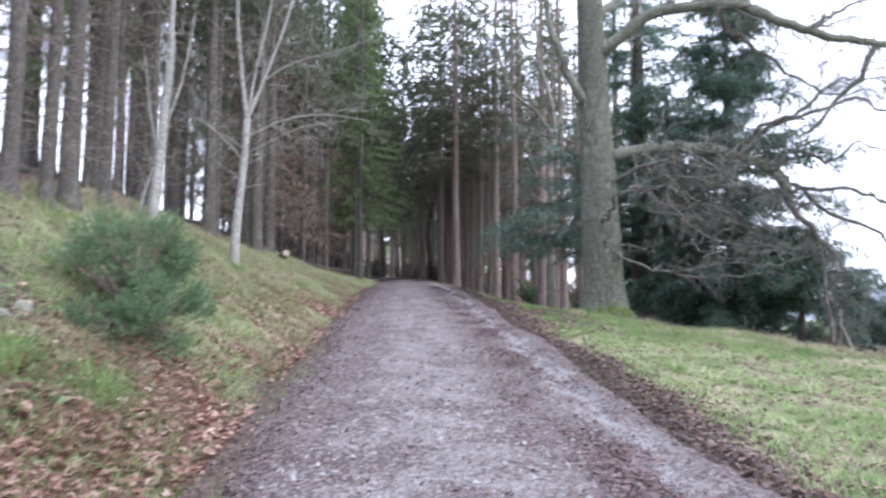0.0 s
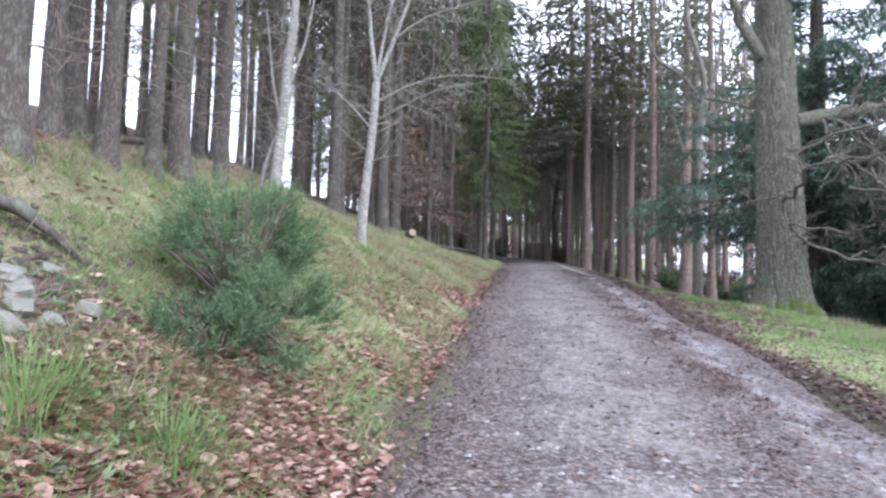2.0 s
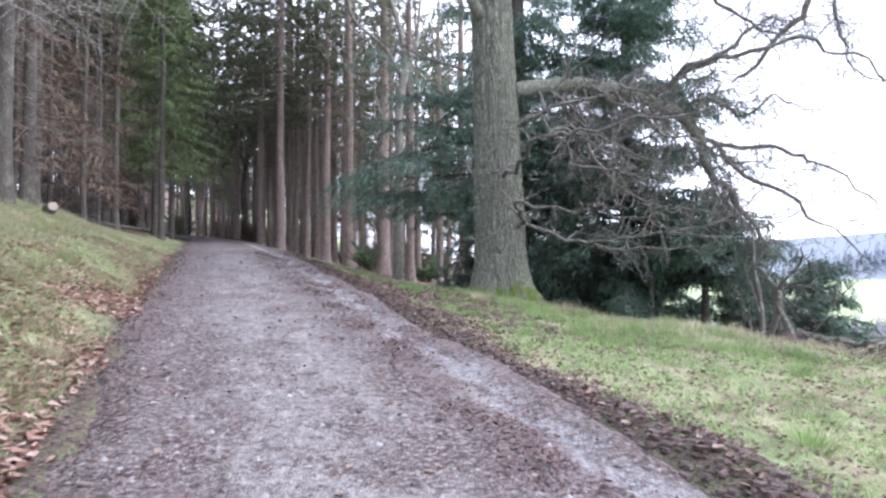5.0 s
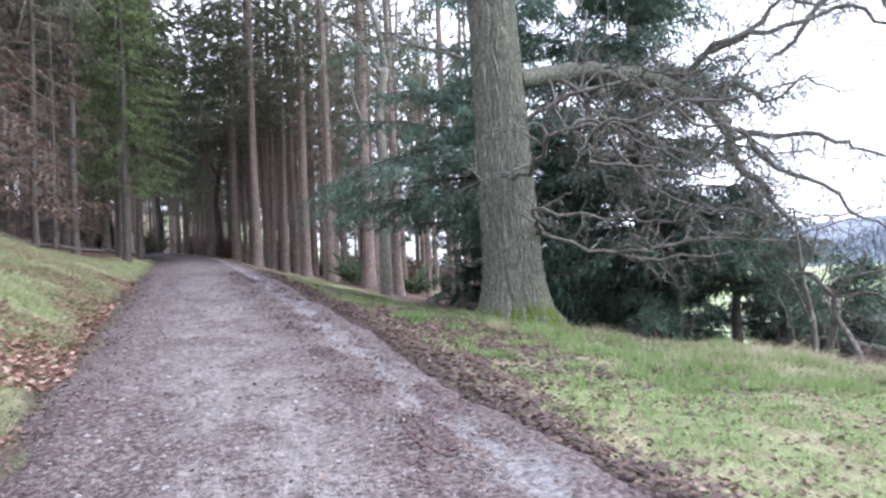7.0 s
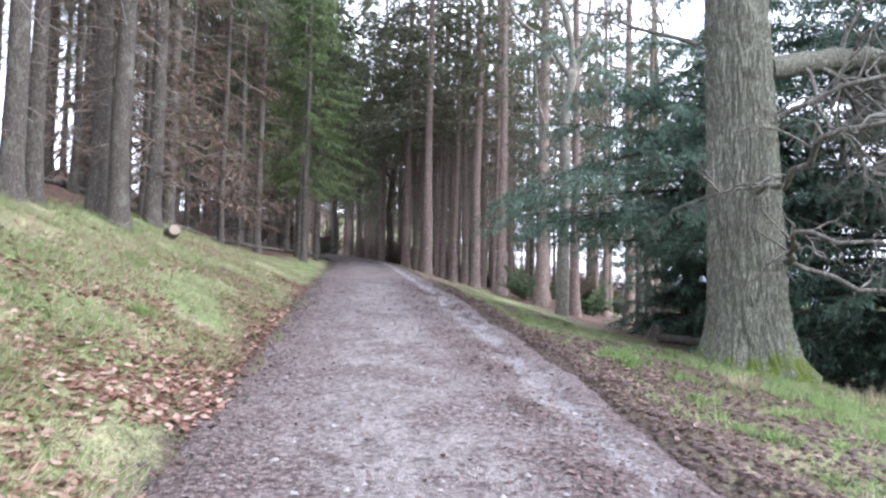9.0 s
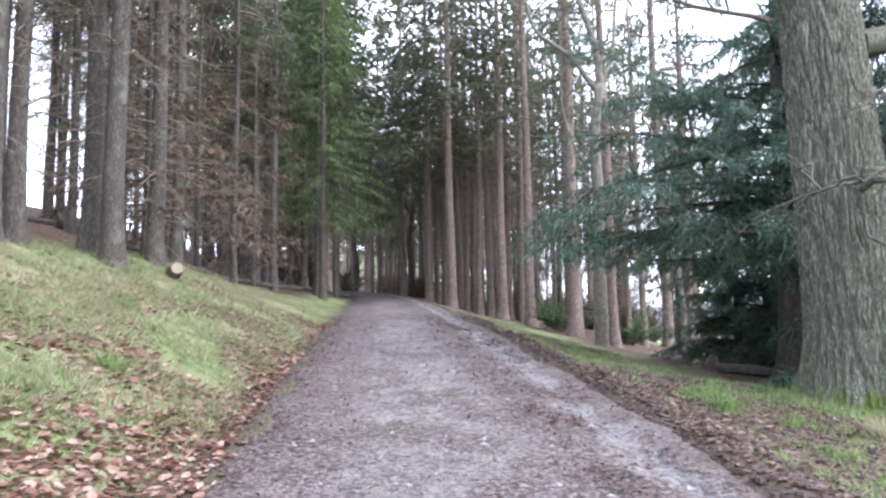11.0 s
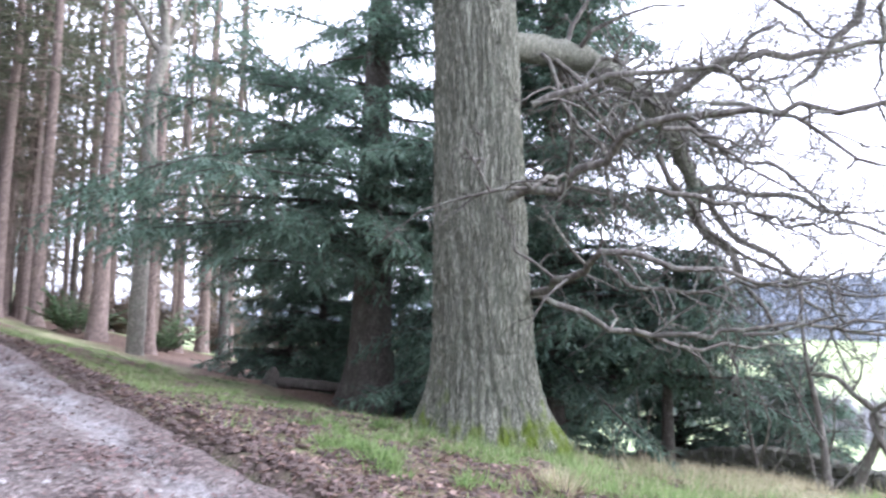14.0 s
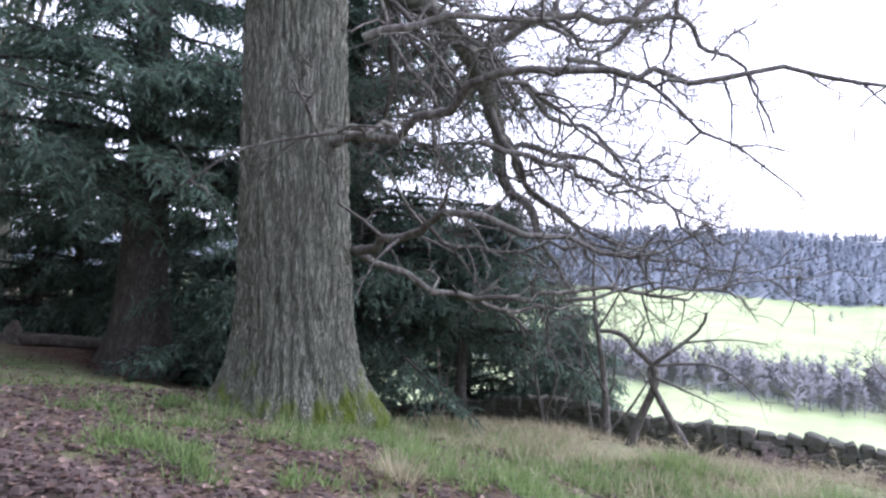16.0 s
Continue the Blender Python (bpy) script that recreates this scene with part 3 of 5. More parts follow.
for i, x, y, r in (
        (0, -4.6, 5.75, 0.15), (2, -5.0, 6.7, 0.10), (1, -4.6, 6.95, 0.10), (2, -4.65, 7.8, 0.085), (0, -4.7, 8.4, 0.12), (2, -4.8, 9.6, 0.095),
        (0, -6.75, 19.6, 0.18), (1, -6.9, 20.6, 0.15), (0, -5.95, 21.9, 0.19), (1, -6.6, 22.4, 0.18), (1, -6.25, 24.6, 0.18), (2, -7.2, 28.5, 0.17),
        (4, -6.4, 31.3, 0.11), (1, -7.4, 38.0, 0.18), (2, -6.3, 36.5, 0.15), (3, -5.4, 41.4, 0.18), (3, -4.75, 38.6, 0.15), (4, -4.95, 44.5, 0.12), (3, -6.6, 45.0, 0.2), (3, -5.6, 50.0, 0.2), (3, -7.4, 40.0, 0.17), (3, -6.9, 53.0, 0.2), (3, -8.3, 61.0, 0.2)):
    place(spruces, i, x, y, r)
    placed.append((x, y))
for i, x, y, r in (
        (0, 5.55, 38.0, 0.29), (1, 6.05, 34.0, 0.2), (1, 4.36, 42.0, 0.24), (0, 3.36, 45.0, 0.27), (1, 2.46, 48.0, 0.2), (1, 1.95, 51.0, 0.2), (1, 1.57, 52.5, 0.22), (2, 0.78, 56.0, 0.2), (2, -0.08, 63.0, 0.2),
        (2, -0.9, 72.0, 0.2), (2, 11.02, 43.0, 0.28), (1, 11.28, 40.7, 0.19), (0, 7.6, 47.0, 0.24), (1, 5.3, 50.0, 0.22), (2, 8.8, 39.5, 0.15), (2, 13.5, 46.0, 0.2)):
    place(pines, i, x, y, r)
    placed.append((x, y))


def fill(kinds, weights, count, u0, u1, y0, y1, gap, r0, r1):
    n = tries = 0
    while n < count and tries < count * 40:
        tries += 1
        y = rng.uniform(y0, y1)
        x = road_x(y) + rng.uniform(u0, u1)
        if all((x - a) ** 2 + (y - b) ** 2 > gap * gap for a, b in placed):
            i = rng.choices(range(len(kinds)), weights)[0]
            place(kinds, i, x, y, rng.uniform(r0, r1) * kinds[i]["stem"] / 0.17)
            placed.append((x, y))
            n += 1


for u, y in ((-3.0, 47), (-3.1, 52), (-2.9, 60), (3.3, 44), (3.1, 51), (-3.4, 56), (2.9, 60), (-3.3, 67), (3.2, 71), (-3.0, 80), (2.6, 86), (-2.8, 96), (1.8, 104), (-1.0, 112), (0.6, 122), (-3.2, 116)):
    place(wide_pines, 0, road_x(y) + u, y, 0.24)
    placed.append((road_x(y) + u, y))
for x, y, r in ((-6.9, 25.6, 0.075), (-7.2, 30.2, 0.08), (-6.5, 34.2, 0.07), (-8.4, 27.8, 0.075), (-7.6, 42.5, 0.08), (-9.0, 38.5, 0.08)):
    place(dry_spruces, 0, x, y, r)
    placed.append((x, y))
fill(spruces, (3, 3, 3, 0.5, 1), 5, -14, -8, 11, 25, 1.3, 0.13, 0.19)
fill(far_pines + far_spruces, (1, 2), 20, -14, 14, 106, 165, 1.8, 0.15, 0.22)
fill(spruces, (3, 3, 3, 0.3, 2), 14, -14, -6.2, 2, 18, 1.4, 0.13, 0.19)
fill(spruces, (3, 3, 3, 0.6, 3), 40, -15, -6.4, 19, 48, 1.3, 0.12, 0.19)
fill(spruces, (2, 3, 3, 3, 2), 14, -12, -4.2, 46, 66, 1.7, 0.14, 0.2)
fill(far_spruces, (1,), 36, -24, -3.0, 60, 125, 1.9, 0.12, 0.2)
fill(pines, (1, 3, 3), 14, 4.6, 9.5, 47, 74, 1.4, 0.13, 0.2)
fill(pines, (2, 3, 3), 20, 5.0, 17, 46, 72, 1.7, 0.15, 0.22)
fill(far_pines, (1,), 44, 3.2, 24, 62, 125, 1.8, 0.12, 0.2)
fill(far_spruces, (1,), 16, 13, 32, 52, 82, 2.0, 0.14, 0.2)
fill(far_pines + far_spruces, (2, 1), 22, -30, 40, 118, 190, 2.5, 0.15, 0.22)


def broad(name, label, category, x, y, bark_mat, twig_mat, stems, seed, shoots=9, shoot_len=1.2, levels=1, sag=0.0, group="", crook=0.3, flare=1.25):
    """A bare broadleaved tree or shrub. stems: (points, base radius, tip radius), in metres from its foot; the first is the trunk."""
    rng = random.Random(seed)
    t = thing(name, label, category, group)
    stand(t, x, y)
    g, w = Geo(), Geo()
    for k, (pts, r0, r1) in enumerate(stems):
        pts = [Vector(p) for p in pts]
        fine = []
        for a, c in zip(pts, pts[1:]):
            n = max(2, int((c - a).length / 0.35))
            fine += [a.lerp(c, i / n) for i in range(n)]
        fine.append(pts[-1])
        for i in range(1, len(fine) - 1):
            fine[i] = fine[i] + Vector((rng.uniform(-1, 1), rng.uniform(-1, 1), rng.uniform(-1, 1))) * min(0.04, r0 * 0.4)
        fine = [fine[0]] + [(fine[i - 1] + fine[i] * 2 + fine[i + 1]) / 4 for i in range(1, len(fine) - 1)] + [fine[-1]]
        radii = taper(r0, r1, len(fine))
        if k == 0:
            radii = [q * (1 + (flare - 1) * math.exp(-i * 1.5)) for i, q in enumerate(radii)]
        if k == 0:
            g.tube(fine, radii, 10 if r0 > 0.05 else 6, True, 0.05, rng)
        else:
            part("limb", Geo().tube(fine, radii, 8 if r0 > 0.05 else 5, True, 0.05, rng), bark_mat, t)
        twigs(w, fine, max(r0 * 0.6, 0.012), rng, int(shoots * (0.6 if k == 0 else 1)), shoot_len, levels, crook, sag, 0.9, 0.55 if k == 0 else 0.15)
    part("trunk", g, bark_mat, t)
    tagged(part("twiggery", w, twig_mat, t, "fine bare winter twigs"), kind="stuff")
    return t


# the pale young tree on the bank, forking three metres up
broad("birch_tree", "slim pale-barked bare tree on the grass bank", "tree", -3.78, 12.75, M_BIRCH, M_BIRCH, (
    (((0, 0, -0.2), (0.02, 0, 1.0), (0.09, 0.05, 2.0), (0.14, 0.1, 3.0)), 0.095, 0.065),
    (((0.14, 0.1, 2.95), (0.0, 0.1, 3.9), (-0.1, 0.0, 5.2), (-0.05, 0.1, 7.2)), 0.05, 0.012),
    (((0.14, 0.1, 3.0), (0.4, 0.2, 3.8), (0.75, 0.25, 4.8), (1.3, 0.3, 6.8)), 0.05, 0.012),
    (((0.12, 0.08, 2.6), (0.7, 0.1, 2.95), (1.5, 0.0, 3.1), (2.6, -0.1, 2.9)), 0.028, 0.006),
    (((0.12, 0.08, 2.3), (0.6, -0.1, 2.45), (1.3, -0.3, 2.75), (2.2, -0.4, 2.8)), 0.024, 0.005),
    (((0.14, 0.1, 3.0), (0.25, 0.3, 4.2), (0.45, 0.5, 5.5), (0.6, 0.6, 7.2)), 0.04, 0.01),
    (((0.4, 0.2, 3.8), (1.0, 0.1, 4.2), (1.8, 0.0, 4.3), (2.7, -0.1, 4.6)), 0.026, 0.006),
    (((0.05, 0.02, 2.2), (-0.4, 0.2, 2.7), (-0.9, 0.3, 3.1), (-1.5, 0.3, 3.3)), 0.02, 0.005)), 31, 16, 1.15, 1, 0.0, "pale young trees", 0.2)
broad("birch_tree", "low-forking pale-barked bare tree among the spruces", "tree", -4.85, 11.4, M_BIRCH, M_BIRCH, (
    (((0, 0, -0.2), (0.05, 0, 0.7), (0.14, 0, 1.6), (0.2, 0.1, 3.4), (0.2, 0.1, 6)), 0.10, 0.03),
    (((-0.25, 0, -0.1), (-0.2, 0, 0.6), (0.08, 0, 1.25)), 0.045, 0.03),
    (((0.1, 0, 1.2), (-0.15, 0.1, 2.0), (-0.3, 0.1, 3.2)), 0.03, 0.008),
    (((0.15, 0, 1.8), (0.45, 0, 2.6), (0.6, 0.1, 4.0)), 0.03, 0.008)), 32, 10, 1.0, 1, 0.0, "pale young trees", 0.25)
broad("beech_tree", "grey smooth-barked bare tree with a crooked forking top", "tree", 5.05, 31.8, M_BEECH, M_OAKTWIG, (
    (((0, 0, -0.3), (0.02, 0, 2.5), (0.1, 0, 5.0), (0.05, 0, 7.0), (0.35, 0, 8.6)), 0.23, 0.16),
    (((0.35, 0, 8.5), (0.2, 0, 10.0), (-0.4, 0, 12.0), (-0.5, 0, 15)), 0.13, 0.05),
    (((0.3, 0, 8.3), (-0.5, 0.2, 9.6), (-1.8, 0.2, 10.6), (-2.4, 0.2, 13.0)), 0.09, 0.03),
    (((0.35, 0, 8.5), (0.9, 0.2, 10), (1.1, 0.3, 12.5)), 0.09, 0.03),
    (((0.05, 0, 5.6), (-0.5, 0, 6.2), (-0.9, 0.1, 7.6), (-1.0, 0.1, 8.8)), 0.06, 0.02)), 33, 12, 1.8, 1, 0.0)
for k, (x, y, s) in enumerate(((-3.3, 84, 1.0), (9.5, 37, 0.8), (14.3, 43.7, 1.45), (-1.7, 66, 1.25), (-7.0, 74, 1.3), (-3.4, 94, 1.4))):
    broad("bare_tree", "bare crooked broadleaved tree standing among the pines", "tree", x, y, M_SPRUCE, M_DEAD, (
        (((0, 0, -0.3), (0.1 * s, 0, 2.0), (-0.1, 0, 4.0 * s), (0.3, 0, 6.5 * s)), 0.26 * s, 0.14 * s),
        (((0.2, 0, 5.5 * s), (-1.0, 0.3, 7.5 * s), (-1.6, 0.2, 10 * s), (-1.4, 0, 13)), 0.12 * s, 0.03),
        (((0.3, 0, 6.4 * s), (1.2, 0.2, 8.5 * s), (1.9, 0, 11 * s), (3.0, 0, 13)), 0.11 * s, 0.03),
        (((0.1, 0, 4.5 * s), (1.1, 0.4, 5.6 * s), (2.6, 0.5, 6.2 * s)), 0.06 * s, 0.015)), 40 + k, 12, 1.9, 1, 0.0, "bare trees among the pines")


# the great oak beside the track
OX, OY = 4.42, 17.45
OZ = ground_z(OX, OY) - 0.02
oak = thing("oak_tree", "great leafless oak with ridged grey bark and a mossy foot", "tree")
oak.matrix_basis = pose(OX, OY, OZ)
rng_o = random.Random(77)


def oak_trunk():
    """Ridged bark: the ridges are cut into the stem."""
    g, sides = Geo(), 240
    zs = [-0.4] + list(np.arange(0, 6.5, 0.06)) + list(np.arange(6.6, 12.6, 0.6))
    for z in zs:
        zz = max(z, 0)
        rad = 0.525 - 0.02 * zz + 0.12 * math.exp(-zz / 0.3) - 0.012 * max(0, zz - 6)
        cx, cy = -0.02 * zz, 0.022 * zz
        for k in range(sides):
            a = 2 * math.pi * k / sides
            c, s = math.cos(a), math.sin(a)
            buttress = 0.24 * math.exp(-zz / 0.33) * (max(0, math.cos(a + 0.85)) ** 6 + 0.5 * max(0, math.cos(a - 1.4)) ** 8 + 0.6 * max(0, math.cos(a - 3.6)) ** 8 + 0.75 * max(0, math.cos(a - 2.3)) ** 6 + 0.4 * max(0, math.cos(a - 2.5)) ** 8)
            w = 0.35 * noise.noise((c * 1.5, s * 1.5, zz * 1.2))
            ridge = min(1.0, 3.4 * abs(noise.noise((c * 8 + w, s * 8 + w, zz * 2.0)))) + 0.5 * min(1.0, 3 * abs(noise.noise((c * 15 + w, s * 15 - w, zz * 4.5 + 5))))
            q = rad * (1 + 0.03 * noise.noise((c * 1.2, s * 1.2, zz * 0.5 + 3))) + buttress + 0.044 * ridge - 0.05
            g.v.append((cx + q * c, cy + q * s, z))
    for i in range(len(zs) - 1):
        for k in range(sides):
            a, b = i * sides + k, i * sides + (k + 1) % sides
            g.f.append((a, b, b + sides, a + sides))
    return g


part("trunk", oak_trunk(), M_OAK, oak, "ridged grey bark with green moss at the foot")
# limbs: points in the world, base radius, tip radius, shoots, shoot length
OAK_LIMBS = (
    (((4.75, 17.5, 5.85), (5.3, 17.55, 5.98), (6.2, 17.6, 6.12), (7.8, 17.8, 6.05), (9.0, 18.1, 5.75), (9.6, 18.24, 5.3), (9.75, 18.25, 4.6)), 0.175, 0.11, 30, 1.5),
    (((9.72, 18.25, 4.7), (9.9, 18.0, 4.0), (10.4, 17.6, 3.6), (10.6, 17.3, 2.6)), 0.10, 0.025, 30, 1.3),
    (((9.3, 18.15, 5.6), (10.3, 18.2, 5.0), (11.2, 18.0, 4.1), (12.2, 17.6, 3.4), (13.0, 17.2, 2.4)), 0.075, 0.015, 20, 1.3),
    (((9.65, 18.25, 5.0), (10.2, 17.5, 5.0), (10.8, 16.6, 4.6), (11.4, 15.8, 4.0), (12.0, 15.2, 3.2)), 0.06, 0.012, 20, 1.3),
    (((8.2, 17.9, 6.0), (8.6, 16.9, 6.5), (9.4, 16.0, 6.7), (10.6, 15.0, 6.3), (11.5, 14.4, 5.4)), 0.07, 0.015, 18, 1.3),
    (((6.4, 17.6, 6.1), (7.0, 16.9, 5.6), (7.6, 16.3, 4.8), (8.4, 15.6, 4.3), (9.4, 15.0, 4.1)), 0.05, 0.01, 30, 1.2),
    (((5.8, 17.6, 6.05), (6.3, 18.0, 5.3), (7.2, 18.2, 4.7), (8.2, 18.3, 4.4)), 0.05, 0.012, 20, 1.3),
    (((4.32, 17.0, 4.0), (4.3, 16.35, 4.02), (4.25, 16.0, 4.15), (4.18, 15.45, 4.5), (4.5, 15.0, 4.4), (4.75, 14.5, 4.26), (5.0, 14.0, 4.36), (5.57, 13.1, 4.42), (6.4, 12.2, 4.5)), 0.046, 0.006, 18, 0.8),
    (((4.5, 14.95, 4.5), (4.9, 14.4, 4.4), (5.15, 13.8, 4.0), (5.4, 13.4, 3.66)), 0.024, 0.006, 7, 0.6),
    (((4.3, 16.4, 4.1), (3.95, 16.4, 3.98), (3.56, 16.48, 3.9), (3.35, 16.7, 3.78), (2.93, 17.1, 3.57)), 0.028, 0.006, 7, 0.55),
    (((3.56, 16.48, 3.9), (3.35, 16.55, 4.05), (3.25, 16.5, 4.3)), 0.016, 0.005, 5, 0.4),
    (((4.75, 17.1, 3.08), (4.6, 16.5, 3.2), (4.12, 15.94, 3.36), (4.13, 15.36, 3.1), (4.5, 14.75, 3.15), (5.1, 14.2, 3.1)), 0.045, 0.007, 14, 0.8),
    (((4.8, 17.1, 3.08), (5.1, 16.9, 2.85), (5.6, 16.5, 2.7), (6.78, 15.54, 2.73), (7.6, 14.9, 2.8), (8.6, 14.0, 2.9)), 0.036, 0.007, 18, 0.9),
    (((5.6, 16.5, 2.72), (6.4, 16.4, 2.5), (7.2, 16.2, 2.6), (8.2, 15.9, 2.5)), 0.03, 0.008, 12, 0.8),
    (((5.6, 17.6, 6.0), (6.0, 17.2, 5.2), (6.3, 16.9, 4.5), (6.9, 16.6, 4.1)), 0.03, 0.008, 13, 1.0),
    (((7.0, 17.7, 6.05), (7.3, 17.9, 5.2), (7.7, 18.2, 4.5), (8.3, 18.3, 4.0)), 0.03, 0.008, 13, 1.0),
    (((7.6, 17.8, 6.05), (7.9, 17.2, 5.4), (8.3, 16.8, 4.6), (9.0, 16.4, 4.0)), 0.03, 0.008, 13, 1.0),
    (((5.2, 17.5, 5.95), (5.3, 17.0, 5.0), (5.8, 16.8, 4.2), (6.6, 16.9, 3.6)), 0.03, 0.008, 13, 1.0),
    (((4.6, 16.95, 5.0), (5.2, 16.2, 5.4), (6.0, 15.6, 5.3), (7.0, 15.0, 4.9)), 0.04, 0.01, 16, 1.0),
    (((4.0, 17.4, 7.3), (3.5, 17.3, 8.2), (3.0, 17.2, 9.6), (2.6, 17.0, 11.5)), 0.13, 0.05, 12, 1.5),
    (((4.4, 17.5, 8.6), (5.8, 16.9, 9.6), (7.7, 16.2, 9.45), (8.9, 16.0, 8.75), (10.0, 15.9, 8.35), (11.4, 15.8, 8.15), (12.6, 15.6, 8.3)), 0.175, 0.07, 42, 1.3),
    (((11.4, 15.8, 8.15), (11.2, 15.9, 7.5), (11.8, 16.0, 6.7), (12.6, 16.0, 6.1)), 0.05, 0.01, 20, 1.1),
    (((10.9, 15.9, 8.2), (10.4, 16.0, 7.4), (9.9, 16.0, 6.95), (9.6, 16.2, 6.4), (9.0, 16.4, 6.0)), 0.085, 0.025, 18, 1.0),
    (((7.2, 16.4, 9.5), (7.9, 16.7, 8.5), (9.0, 16.9, 8.0), (9.8, 16.4, 7.2), (11.0, 16.0, 7.1)), 0.07, 0.012, 34, 1.3),
    (((8.4, 17.9, 6.0), (9.2, 17.8, 6.9), (10.0, 17.5, 7.0), (10.7, 17.3, 7.9), (11.9, 16.9, 7.6)), 0.075, 0.012, 34, 1.3),
    (((9.3, 18.1, 5.6), (10.0, 18.5, 6.2), (11.0, 18.4, 5.9), (11.8, 18.2, 6.4), (13.0, 17.8, 5.8)), 0.06, 0.01, 30, 1.2),
    (((9.3, 16.0, 8.6), (10.2, 16.6, 9.5), (11.2, 16.8, 9.6), (12.2, 16.2, 10.2)), 0.06, 0.012, 26, 1.3),
    (((4.3, 17.7, 9.6), (5.5, 18.4, 11.0), (7.5, 19.0, 12.0)), 0.14, 0.05, 14, 1.6),
    (((3.8, 17.6, 6.2), (3.3, 17.8, 6.5), (2.6, 18.0, 6.6), (1.6, 18.2, 7.0)), 0.035, 0.008, 12, 0.9),
)
# long thin shoots hanging towards the valley
OAK_SHOOTS = (
    (((5.28, 16.09, 4.12), (5.64, 15.75, 3.97), (5.95, 15.48, 3.98), (6.18, 15.34, 3.73), (6.47, 15.1, 3.73), (6.82, 14.75, 3.7), (7.1, 14.54, 3.52), (7.41, 14.27, 3.45)), 0.03, 0.006, 34, 0.8),
    (((5.75, 16.25, 4.55), (5.97, 16.11, 3.96), (6.23, 15.88, 3.56), (6.55, 15.55, 3.29), (6.87, 15.21, 3.22), (7.22, 14.79, 3.36), (7.59, 14.36, 3.5)), 0.035, 0.007, 34, 0.85),
    (((6.82, 17.81, 3.62), (6.86, 17.61, 3.26), (7.1, 17.08, 3.19), (7.56, 16.18, 3.32), (7.95, 15.42, 3.12), (8.29, 14.72, 3.11), (8.49, 14.26, 2.98), (8.73, 13.71, 3.12)), 0.035, 0.006, 36, 0.9),
    (((5.95, 15.51, 2.69), (6.31, 15.08, 2.79), (6.62, 14.74, 2.82), (7.05, 14.2, 2.9), (7.38, 13.84, 2.89), (7.76, 13.37, 3.06)), 0.02, 0.005, 24, 0.7),
    (((5.44, 15.99, 4.7), (5.74, 15.7, 4.71), (6.06, 15.42, 4.26), (6.33, 15.2, 4.02), (6.66, 14.85, 3.99), (6.94, 14.62, 3.79)), 0.025, 0.005, 28, 0.75),
    (((6.26, 14.89, 4.6), (6.51, 14.58, 4.52), (6.78, 14.27, 4.27), (6.99, 14.05, 4.08), (7.25, 13.74, 4.03)), 0.012, 0.003, 8, 0.4),
    (((6.69, 14.37, 5.01), (6.9, 14.21, 5.28), (7.14, 13.99, 5.55), (7.45, 13.67, 5.85)), 0.014, 0.004, 8, 0.5),
    (((6.43, 16.23, 5.74), (6.67, 15.97, 5.62), (6.82, 15.86, 5.37), (7.09, 15.52, 5.58), (7.38, 15.17, 5.74), (7.71, 14.76, 5.75)), 0.03, 0.006, 24, 0.7),
)
twig_geo = Geo()
for wave, (pts, r0, r1, n, l) in [(0.34, limb) for limb in OAK_LIMBS] + [(0.05, limb) for limb in OAK_SHOOTS]:
    pts = [Vector(p) - Vector((OX, OY, OZ)) for p in pts]
    fine = []
    for a, c in zip(pts, pts[1:]):
        k = max(2, int((c - a).length / 0.22))
        fine += [a.lerp(c, i / k) for i in range(k)]
    fine.append(pts[-1])
    for _ in range(3):
        fine = [fine[0]] + [(fine[i - 1] + fine[i] * 2 + fine[i + 1]) / 4 for i in range(1, len(fine) - 1)] + [fine[-1]]
    fine = [fine[0]] + [p + Vector((rng_o.uniform(-1, 1), rng_o.uniform(-1, 1), rng_o.uniform(-1, 1))) * (0.03 if r0 > 0.1 else 0.055) for p in fine[1:]]
    if r0 < 0.17:
        fine = [p + Vector(noise.noise_vector(p * 1.1)) * wave * smooth_step(0, 5, i) for i, p in enumerate(fine)]
    g = Geo()
    g.tube(fine, taper(r0, r1, len(fine)), 10 if r0 > 0.05 else 6, True, 0.08, rng_o)
    part("limb", g, M_OAK if r0 > 0.1 else M_OAKTWIG, oak)
    twigs(twig_geo, fine, max(0.034, r0 * 0.42), rng_o, int(n * (0.95 if wave > 0.1 else 0.5)), l * 1.1, 2 if l > 1.0 else 1, 0.6, 0.04, 0.95, 0.1, 0.6, 0.0055)
tagged(part("twiggery", twig_geo, M_OAKTWIG, oak, "dense crooked bare twigs"), kind="stuff")


